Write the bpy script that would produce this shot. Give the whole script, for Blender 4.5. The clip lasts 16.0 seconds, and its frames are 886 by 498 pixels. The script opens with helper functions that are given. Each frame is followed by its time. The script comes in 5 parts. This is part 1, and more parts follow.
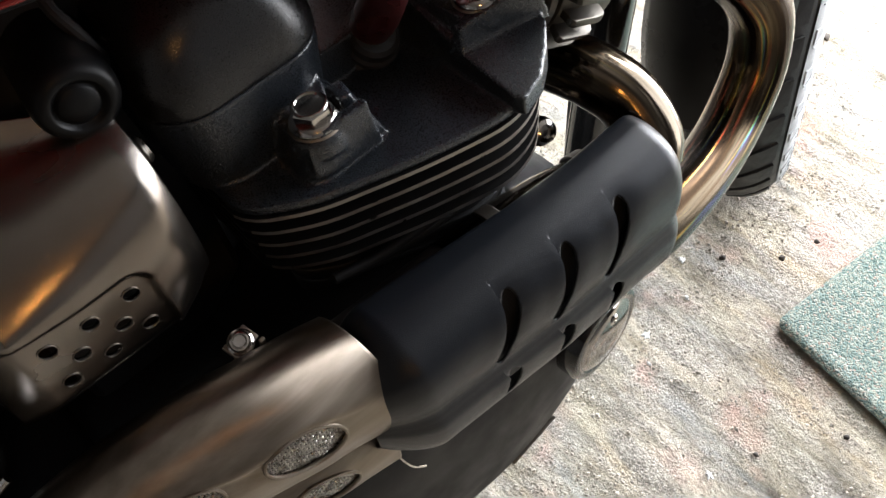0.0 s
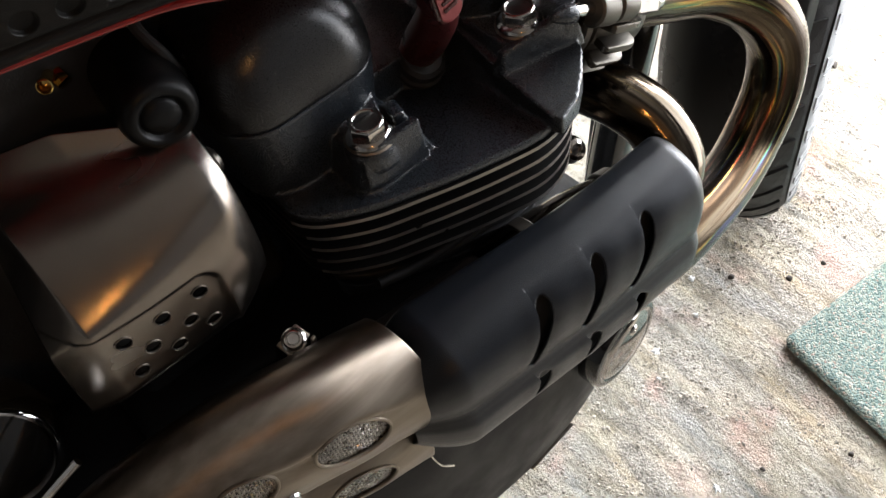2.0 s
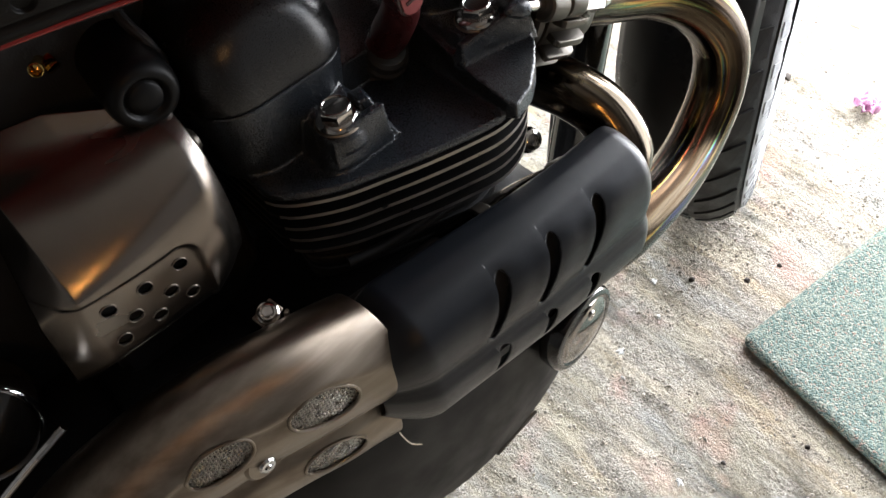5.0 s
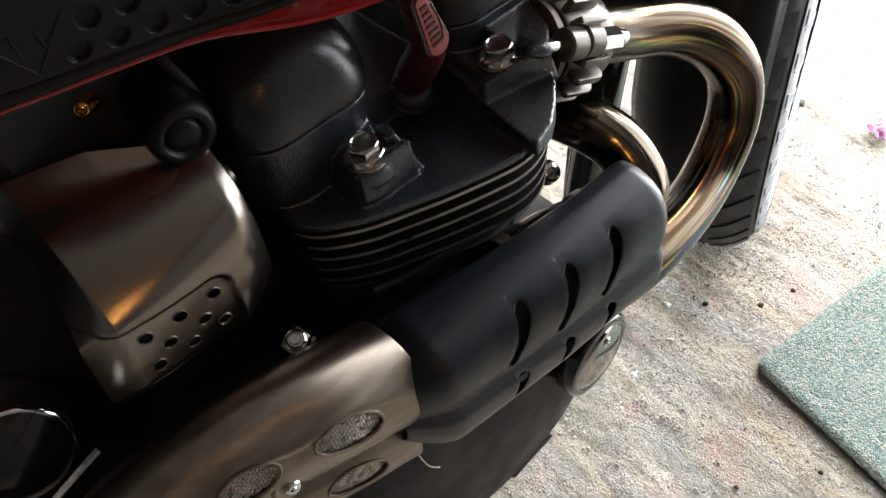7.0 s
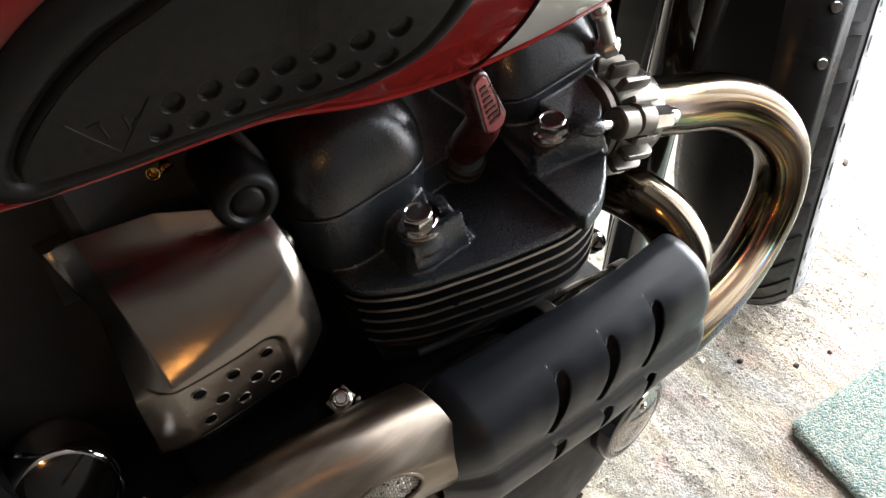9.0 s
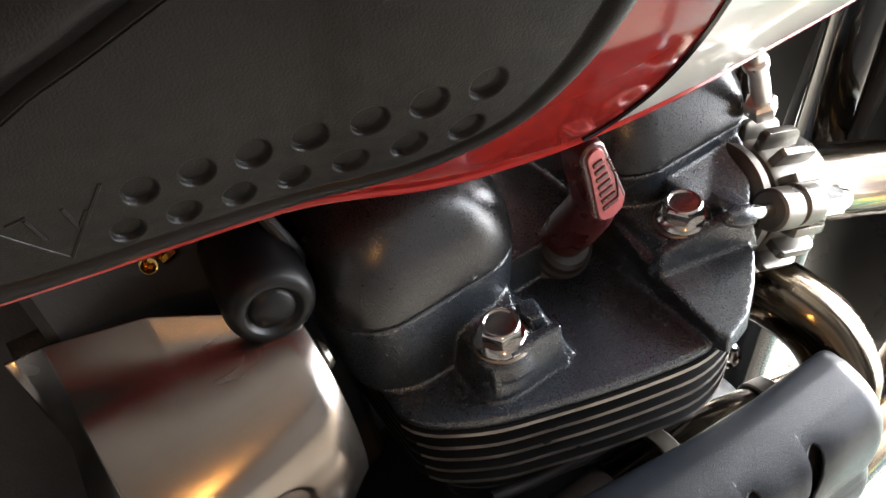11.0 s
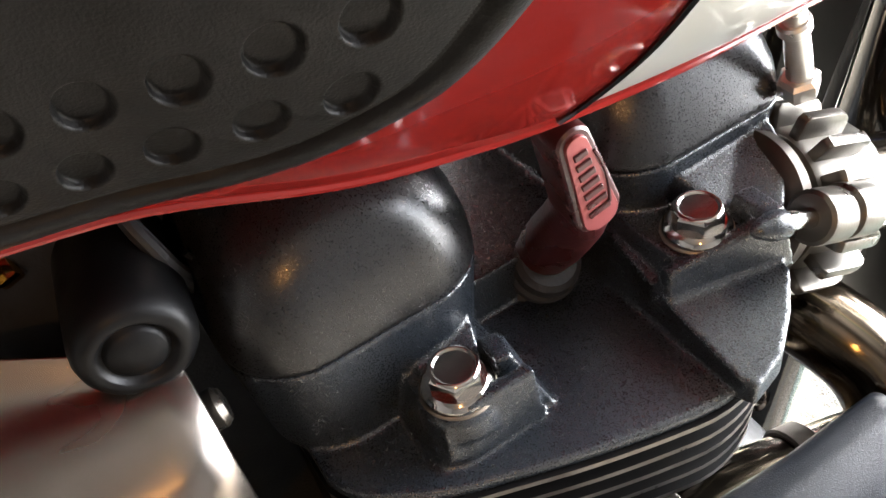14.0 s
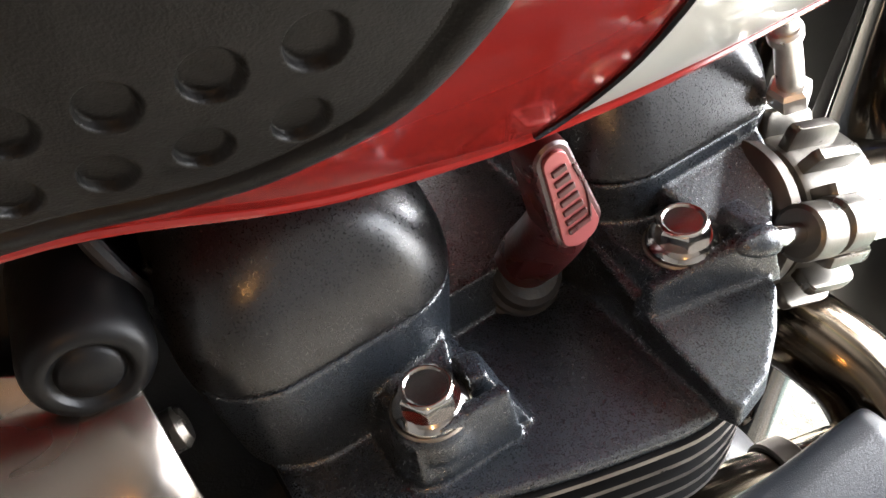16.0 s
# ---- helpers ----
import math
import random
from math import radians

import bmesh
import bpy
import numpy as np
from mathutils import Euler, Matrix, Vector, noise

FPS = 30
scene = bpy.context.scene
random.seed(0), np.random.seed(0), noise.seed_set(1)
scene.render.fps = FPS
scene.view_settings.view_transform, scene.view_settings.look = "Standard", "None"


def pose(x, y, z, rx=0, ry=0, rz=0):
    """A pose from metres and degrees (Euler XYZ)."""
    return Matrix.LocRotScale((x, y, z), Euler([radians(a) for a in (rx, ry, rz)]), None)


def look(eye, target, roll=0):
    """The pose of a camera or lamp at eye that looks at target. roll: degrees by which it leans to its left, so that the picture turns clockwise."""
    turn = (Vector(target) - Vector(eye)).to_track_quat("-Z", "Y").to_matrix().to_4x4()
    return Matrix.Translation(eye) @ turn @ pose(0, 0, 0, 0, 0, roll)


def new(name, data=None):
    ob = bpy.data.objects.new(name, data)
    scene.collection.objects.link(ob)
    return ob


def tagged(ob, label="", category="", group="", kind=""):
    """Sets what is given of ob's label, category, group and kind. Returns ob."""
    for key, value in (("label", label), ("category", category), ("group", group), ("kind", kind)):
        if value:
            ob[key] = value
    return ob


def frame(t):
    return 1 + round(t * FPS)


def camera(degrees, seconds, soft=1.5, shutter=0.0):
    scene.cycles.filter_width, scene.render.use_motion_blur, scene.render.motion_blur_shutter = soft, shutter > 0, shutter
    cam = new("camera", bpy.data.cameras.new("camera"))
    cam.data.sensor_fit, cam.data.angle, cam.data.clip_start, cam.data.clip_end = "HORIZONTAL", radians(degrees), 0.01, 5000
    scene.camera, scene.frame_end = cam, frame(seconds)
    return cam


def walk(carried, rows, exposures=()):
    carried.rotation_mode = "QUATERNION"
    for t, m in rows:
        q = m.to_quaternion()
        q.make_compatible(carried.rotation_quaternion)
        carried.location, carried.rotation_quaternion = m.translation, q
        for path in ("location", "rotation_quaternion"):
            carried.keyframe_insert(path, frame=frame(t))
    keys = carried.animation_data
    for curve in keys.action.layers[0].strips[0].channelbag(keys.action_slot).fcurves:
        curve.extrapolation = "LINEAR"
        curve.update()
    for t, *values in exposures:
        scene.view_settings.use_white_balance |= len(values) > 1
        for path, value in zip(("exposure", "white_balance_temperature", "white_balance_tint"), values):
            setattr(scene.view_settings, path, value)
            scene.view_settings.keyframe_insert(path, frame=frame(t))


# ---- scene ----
EXPOSURES = ((0.0, 0.32), (3.5, 0.32), (6.0, 0.12), (7.5, 0.14), (8.0, 0.34), (9.0, 0.66), (9.7, 1.18), (11.8, 2.10), (16.0, 2.12))
cam = camera(53.04, 16.0)
PATH = [
    (0.0, 0.2324, -0.1127, 1.0232, 31.36, 3.84, 47.04),
    (0.5, 0.2308, -0.1181, 1.0271, 31.66, 3.78, 47.32),
    (1.0, 0.2399, -0.1242, 1.0324, 31.92, 3.28, 47.22),
    (1.5, 0.2385, -0.1355, 1.0403, 32.20, 3.09, 47.71),
    (2.0, 0.2359, -0.1397, 1.0482, 32.60, 3.38, 48.02),
    (2.5, 0.2416, -0.1444, 1.0485, 32.80, 2.84, 47.83),
    (3.0, 0.2494, -0.1474, 1.0510, 33.26, 2.13, 47.26),
    (3.5, 0.2546, -0.1475, 1.0537, 33.66, 1.99, 46.45),
    (6.0, 0.2708, -0.1680, 1.0711, 34.38, 2.18, 47.20),
    (6.5, 0.2687, -0.1660, 1.0768, 35.02, 1.86, 47.46),
    (7.0, 0.2662, -0.1663, 1.0804, 35.12, 2.56, 47.56),
    (7.5, 0.2613, -0.1668, 1.0857, 35.81, 2.57, 48.18),
    (8.0, 0.2590, -0.1660, 1.0926, 35.64, 2.38, 48.99),
    (8.5, 0.2571, -0.1662, 1.0979, 36.18, 2.64, 50.11),
    (9.0, 0.2524, -0.1658, 1.1037, 37.07, 2.53, 50.96),
    (9.5, 0.2351, -0.1636, 1.1051, 38.01, 2.63, 51.90),
    (9.7, 0.2256, -0.1589, 1.1025, 38.28, 3.17, 52.46),
    (11.8, 0.1422, -0.0883, 0.9946, 40.01, 4.96, 57.05),
    (12.0, 0.1366, -0.0841, 0.9921, 39.58, 4.78, 57.09),
    (12.5, 0.1314, -0.0697, 0.9771, 39.39, 5.77, 57.57),
    (13.0, 0.1298, -0.0658, 0.9685, 38.98, 5.87, 57.25),
    (13.5, 0.1326, -0.0603, 0.9666, 39.22, 5.58, 56.85),
    (14.0, 0.1306, -0.0626, 0.9668, 39.71, 5.61, 56.70),
    (14.5, 0.1233, -0.0610, 0.9664, 39.52, 5.84, 57.49),
    (15.0, 0.1237, -0.0583, 0.9625, 39.25, 5.22, 56.63),
    (15.5, 0.1193, -0.0580, 0.9625, 39.04, 5.18, 56.64),
    (16.0, 0.1221, -0.0510, 0.9630, 38.85, 4.83, 56.83),
]
walk(cam, [(t, pose(x, y, z, rx, ry, rz)) for t, x, y, z, rx, ry, rz in PATH], EXPOSURES)

# ---- world, daylight through the open garage door, one warm bulb ----
def build_world():
    w = bpy.data.worlds.new("sky")
    scene.world = w
    w.use_nodes = True
    nt = w.node_tree
    bg = nt.nodes["Background"]
    sky = nt.nodes.new("ShaderNodeTexSky")
    sky.sky_type = "NISHITA"
    sky.sun_disc = False
    sky.sun_elevation = radians(64)
    sky.sun_rotation = radians(21)
    nt.links.new(sky.outputs[0], bg.inputs[0])
    bg.inputs[1].default_value = 0.12


def sun_lamp():
    data = bpy.data.lights.new("sun", "SUN")
    data.energy, data.angle, data.color = 5.0, radians(9), (1.0, 0.96, 0.9)
    ob = new("sun", data)
    ob.matrix_world = look((1.6, 5.2, 9.2), (0, 1, 0))


DOOR_Y, DOOR_X0, DOOR_X1, DOOR_TOP = 1.6, -1.6, 1.6, 2.1


def door_light():
    """Daylight in the open doorway: bright sky on one side, dimmed on the other to shape reflections."""
    # the weak right-hand lamp is a made-up split; nothing outside shades that half
    for xa, xb, power, tint in ((DOOR_X0 + 0.02, 0.34, 235.0, (0.94, 0.955, 1.0)), (0.36, DOOR_X1 - 0.02, 42.0, (0.94, 0.955, 1.0))):
        data = bpy.data.lights.new("door_daylight", "AREA")
        data.shape, data.size, data.size_y = "RECTANGLE", xb - xa, DOOR_TOP - 0.06
        data.energy, data.color = power, tint
        ob = new("door_daylight", data)
        ob.matrix_world = look(((xa + xb) / 2, DOOR_Y + 0.06, DOOR_TOP / 2 + 0.02), ((xa + xb) / 2, -2, DOOR_TOP / 2 + 0.02))


ROOF_X, ROOF_Y = (-1.65, -0.75), (0.35, 1.45)


def roof_light():
    data = bpy.data.lights.new("rooflight_daylight", "AREA")
    data.shape, data.size, data.size_y = "RECTANGLE", ROOF_X[1] - ROOF_X[0], ROOF_Y[1] - ROOF_Y[0]
    data.energy, data.color = 50.0, (0.82, 0.93, 1.0)
    ob = new("rooflight_daylight", data)
    ob.location = (sum(ROOF_X) / 2, sum(ROOF_Y) / 2, 2.5)


BULB = (1.55, -0.95, 1.98)


def bulb_light():
    data = bpy.data.lights.new("bulb_light", "POINT")
    data.energy, data.color, data.shadow_soft_size = 4.2, (1.0, 0.47, 0.13), 0.06
    ob = new("bulb_light", data)
    ob.location = BULB


build_world()
sun_lamp()
door_light()
roof_light()
bulb_light()


# ---- materials ----
def material(name, color, rough=0.5, metal=0.0, color2=None, scale=40.0, detail=5.0, amount=1.0, bump=0.0, bump_scale=400.0,
             bump_dist=0.001, stretch=(1, 1, 1), rough_var=0.12, coat=0.0, spec=0.5, vary=0.0, island=0.0, coat_rough=0.05):
    """A procedural surface: two scales of colour, grain in the roughness and a fine relief."""
    m = bpy.data.materials.new(name)
    m.use_nodes = True
    nt = m.node_tree
    b = nt.nodes["Principled BSDF"]
    b.inputs["Metallic"].default_value = metal
    b.inputs["Coat Weight"].default_value = coat
    b.inputs["Coat Roughness"].default_value = coat_rough
    b.inputs["Specular IOR Level"].default_value = spec
    tc = nt.nodes.new("ShaderNodeTexCoord")
    mp = nt.nodes.new("ShaderNodeMapping")
    mp.inputs["Scale"].default_value = stretch
    nt.links.new(tc.outputs["Object"], mp.inputs[0])
    n1 = nt.nodes.new("ShaderNodeTexNoise")
    n1.inputs["Scale"].default_value, n1.inputs["Detail"].default_value = scale, detail
    nt.links.new(mp.outputs[0], n1.inputs[0])
    ramp = nt.nodes.new("ShaderNodeValToRGB")
    ramp.color_ramp.elements[0].position, ramp.color_ramp.elements[1].position = 0.5 - 0.22 * amount, 0.5 + 0.22 * amount
    c2 = color2 or tuple(c * 0.72 for c in color)
    ramp.color_ramp.elements[0].color, ramp.color_ramp.elements[1].color = (*c2, 1), (*color, 1)
    nt.links.new(n1.outputs[0], ramp.inputs[0])
    col = ramp.outputs[0]
    if vary or island:
        info = nt.nodes.new("ShaderNodeNewGeometry" if island else "ShaderNodeObjectInfo")
        hsv = nt.nodes.new("ShaderNodeHueSaturation")
        mr = nt.nodes.new("ShaderNodeMapRange")
        mr.inputs[3].default_value, mr.inputs[4].default_value = 1 - (vary or island), 1 + (vary or island)
        nt.links.new(info.outputs["Random Per Island" if island else "Random"], mr.inputs[0])
        nt.links.new(mr.outputs[0], hsv.inputs["Value"])
        nt.links.new(col, hsv.inputs["Color"])
        col = hsv.outputs[0]
    nt.links.new(col, b.inputs["Base Color"])
    n2 = nt.nodes.new("ShaderNodeTexNoise")
    n2.inputs["Scale"].default_value, n2.inputs["Detail"].default_value = bump_scale, 1.0
    nt.links.new(mp.outputs[0], n2.inputs[0])
    rr = nt.nodes.new("ShaderNodeMapRange")
    rr.inputs[1].default_value, rr.inputs[2].default_value = 0.3, 0.7
    rr.inputs[3].default_value, rr.inputs[4].default_value = max(0.02, rough - rough_var), min(1.0, rough + rough_var)
    nt.links.new(n1.outputs[0], rr.inputs[0])
    nt.links.new(rr.outputs[0], b.inputs["Roughness"])
    if bump:
        bp = nt.nodes.new("ShaderNodeBump")
        bp.inputs["Strength"].default_value, bp.inputs["Distance"].default_value = bump, bump_dist
        nt.links.new(n2.outputs[0], bp.inputs["Height"])
        nt.links.new(bp.outputs[0], b.inputs["Normal"])
    return m


M_HEAD = material("satin_black_casting", (0.0135, 0.0172, 0.0222), 0.29, color2=(0.0088, 0.0118, 0.0158), scale=1700, detail=1, spec=1.0, bump=0.34, bump_scale=2000, bump_dist=0.0003, rough_var=0.05)
M_COVER = material("black_cam_cover_paint", (0.0090, 0.0088, 0.0092), 0.30, color2=(0.0046, 0.0046, 0.0050), scale=1600, detail=1, spec=0.62, bump=0.14, bump_scale=2600, bump_dist=0.0003, rough_var=0.05)
M_MATT = material("matt_black_heat_paint", (0.0066, 0.0086, 0.0122), 0.33, color2=(0.0030, 0.0040, 0.0060), scale=1700, detail=1, spec=0.44, bump=0.46, bump_scale=2000, bump_dist=0.0003, rough_var=0.05)
M_CASE = material("black_engine_case", (0.0075, 0.0072, 0.0072), 0.5, spec=0.18, scale=25, bump=0.15, bump_scale=900, bump_dist=0.0004)
M_DARK = material("black_rubber_and_shadow_parts", (0.018, 0.018, 0.0185), 0.6, scale=60, bump=0.2, bump_scale=700)
M_RUBBER = material("knee_pad_rubber", (0.0052, 0.0046, 0.0041), 0.50, color2=(0.0038, 0.0034, 0.0031), scale=160, spec=0.22, bump=0.4, bump_scale=1500, bump_dist=0.0003)
M_TYRE = material("tyre_rubber", (0.014, 0.0135, 0.0135), 0.62, color2=(0.022, 0.021, 0.020), scale=50, bump=0.25, bump_scale=600)
# pale colour for black rubber: sunlight on the tyre's shoulder is painted in
M_TYRE_SUNLIT = material("sunlit_tyre_shoulder", (0.52, 0.53, 0.54), 0.75, color2=(0.30, 0.305, 0.31), scale=70, bump=0.25, bump_scale=600)
M_GUARD = material("satin_black_guard", (0.0075, 0.0068, 0.0063), 0.30, scale=20, rough_var=0.05, spec=0.14)
M_GLOSS = material("gloss_black_enamel", (0.008, 0.008, 0.008), 0.14, coat=0.6, scale=12, rough_var=0.04)
M_STEEL = material("brushed_stainless", (0.335, 0.288, 0.236), 0.42, 1.0, color2=(0.210, 0.170, 0.132), scale=1.0, detail=7, stretch=(140, 3, 140), amount=0.9, bump=0.12, bump_scale=18.0, bump_dist=0.0004, rough_var=0.05)
def brush_round(m, amount):
    """Brushing that runs round the long axis, so that highlights stretch along it."""
    nt = m.node_tree
    b = nt.nodes["Principled BSDF"]
    t = nt.nodes.new("ShaderNodeTangent")
    t.direction_type, t.axis = "RADIAL", "Y"
    nt.links.new(t.outputs[0], b.inputs["Tangent"])
    b.inputs["Anisotropic"].default_value = amount
    b.inputs["Anisotropic Rotation"].default_value = 0.25


brush_round(M_STEEL, 0.85)
M_CAST = material("polished_alloy_cover", (0.36, 0.335, 0.305), 0.25, 1.0, color2=(0.165, 0.128, 0.102), scale=20, detail=3, stretch=(1, 0.40, 1), amount=1.6, bump=0.03, bump_scale=1600, bump_dist=0.0003, rough_var=0.04)
M_FLANGE = material("scaled_steel_flange", (0.10, 0.085, 0.07), 0.42, 0.8, color2=(0.05, 0.042, 0.036), scale=60)
M_ALLOY = material("bead_blasted_alloy", (0.135, 0.124, 0.106), 0.35, 0.85, color2=(0.088, 0.078, 0.066), scale=55, bump=0.15, bump_scale=900, bump_dist=0.0004)
M_BRIGHT = material("bright_turned_steel", (0.80, 0.78, 0.74), 0.30, 0.8, color2=(0.66, 0.63, 0.58), scale=90, rough_var=0.06)
M_EDGE = material("machined_fin_edge", (0.38, 0.35, 0.32), 0.38, 1.0, color2=(0.30, 0.27, 0.24), scale=90)
M_CHROME = material("chrome", (0.80, 0.79, 0.78), 0.05, 1.0, color2=(0.74, 0.73, 0.72), scale=8, rough_var=0.02)
M_RED = material("cherry_red_tank_enamel", (0.190, 0.0125, 0.0100), 0.10, color2=(0.165, 0.0105, 0.0085), scale=7, spec=0.4, coat=0.0, rough_var=0.03)
M_GREY = material("silver_grey_tank_enamel", (0.40, 0.395, 0.35), 0.32, color2=(0.36, 0.355, 0.315), scale=9, coat=0.6, rough_var=0.03)
M_PLUG = material("oxblood_rubber_plug_cap", (0.045, 0.0072, 0.0072), 0.30, color2=(0.040, 0.0065, 0.0065), scale=40, bump=0.1, bump_scale=800)
M_PLATE = material("anodised_red_badge", (0.30, 0.075, 0.075), 0.32, 0.35, color2=(0.24, 0.052, 0.052), scale=60)
M_ZINC = material("plated_bolt_steel", (0.58, 0.56, 0.53), 0.15, 1.0, color2=(0.46, 0.43, 0.40), scale=120, rough_var=0.05)
M_CAP = material("moulded_black_cap", (0.0050, 0.0050, 0.0053), 0.40, color2=(0.0036, 0.0036, 0.0038), spec=0.20, scale=60, bump=0.15, bump_scale=1100, bump_dist=0.0003)
M_BRASS = material("brass", (0.70, 0.46, 0.15), 0.20, 1.0, scale=50)
M_HEATED = material("scorched_black_pipe", (0.018, 0.013, 0.010), 0.42, color2=(0.012, 0.008, 0.006), scale=30, bump=0.1, bump_scale=700)
M_DISC = material("polished_disc", (0.30, 0.285, 0.27), 0.10, 1.0, color2=(0.36, 0.34, 0.32), scale=30, rough_var=0.04)
M_WIRE = material("stainless_wire_mesh", (0.78, 0.75, 0.69), 0.3, 1.0, scale=200)


def pipe_material(name, stops, rough, tints):
    """Heat-tinted chrome: soot and straw streaks that run along the pipe, thin bands of oxide colour, faint ripples."""
    m = bpy.data.materials.new(name)
    m.use_nodes = True
    nt = m.node_tree
    N, L = nt.nodes.new, nt.links.new
    b = nt.nodes["Principled BSDF"]
    b.inputs["Metallic"].default_value = 1.0
    at = N("ShaderNodeAttribute")
    at.attribute_name = "pipe_axis"

    def streak(scale, detail):
        mp = N("ShaderNodeMapping")
        mp.inputs["Scale"].default_value = scale
        L(at.outputs["Vector"], mp.inputs[0])
        n = N("ShaderNodeTexNoise")
        n.inputs["Scale"].default_value, n.inputs["Detail"].default_value = 1.0, detail
        L(mp.outputs[0], n.inputs[0])
        return n.outputs[0]

    def ramp(src, rows):
        r = N("ShaderNodeValToRGB")
        els = r.color_ramp.elements
        while len(els) < len(rows):
            els.new(0.5)
        for e, (p, c) in zip(els, rows):
            e.position, e.color = p, (*c, 1)
        L(src, r.inputs[0])
        return r.outputs[0]

    broad, fine = streak((4, 1.7, 1.7), 3), streak((9, 6.0, 6.0), 3)
    base = ramp(broad, stops)
    mix = N("ShaderNodeMix")
    mix.data_type, mix.blend_type = "RGBA", "MULTIPLY"
    mix.inputs[0].default_value = 0.85
    L(base, mix.inputs[6])
    L(ramp(fine, [(0.34, (0.60, 0.55, 0.50)), (0.50, (0.95, 0.93, 0.90)), (0.64, (1.15, 1.13, 1.10))]), mix.inputs[7])
    oxide = ramp(streak((9, 4.5, 4.5), 2), [(0.40, (0.40, 0.10, 0.05)), (0.49, (0.55, 0.40, 0.12)), (0.55, (0.10, 0.26, 0.12)), (0.62, (0.10, 0.11, 0.30))])
    mask = ramp(streak((7, 5.5, 5.5), 2), [(0.56, (0, 0, 0)), (0.66, (tints, tints, tints))])
    mx = N("ShaderNodeMix")
    mx.data_type = "RGBA"
    L(mask, mx.inputs[0])
    L(mix.outputs[2], mx.inputs[6])
    L(oxide, mx.inputs[7])
    L(mx.outputs[2], b.inputs["Base Color"])
    rr = N("ShaderNodeMapRange")
    rr.inputs[1].default_value, rr.inputs[2].default_value = 0.3, 0.7
    rr.inputs[3].default_value, rr.inputs[4].default_value = rough + 0.08, rough - 0.06
    L(fine, rr.inputs[0])
    L(rr.outputs[0], b.inputs["Roughness"])
    bp = N("ShaderNodeBump")
    bp.inputs["Strength"].default_value, bp.inputs["Distance"].default_value = 0.35, 0.004
    L(broad, bp.inputs["Height"])
    L(bp.outputs[0], b.inputs["Normal"])
    return m


M_HEADER = pipe_material("heat_tinted_chrome_header", [(0.34, (0.024, 0.0155, 0.010)), (0.44, (0.056, 0.037, 0.021)), (0.52, (0.108, 0.086, 0.058)), (0.60, (0.040, 0.027, 0.017)), (0.68, (0.086, 0.064, 0.040))], 0.22, 0.8)
M_BLUED = pipe_material("blued_header_steel", [(0.36, (0.04, 0.032, 0.025)), (0.48, (0.12, 0.10, 0.075)), (0.56, (0.20, 0.17, 0.135)), (0.66, (0.07, 0.055, 0.042))], 0.17, 0.25)


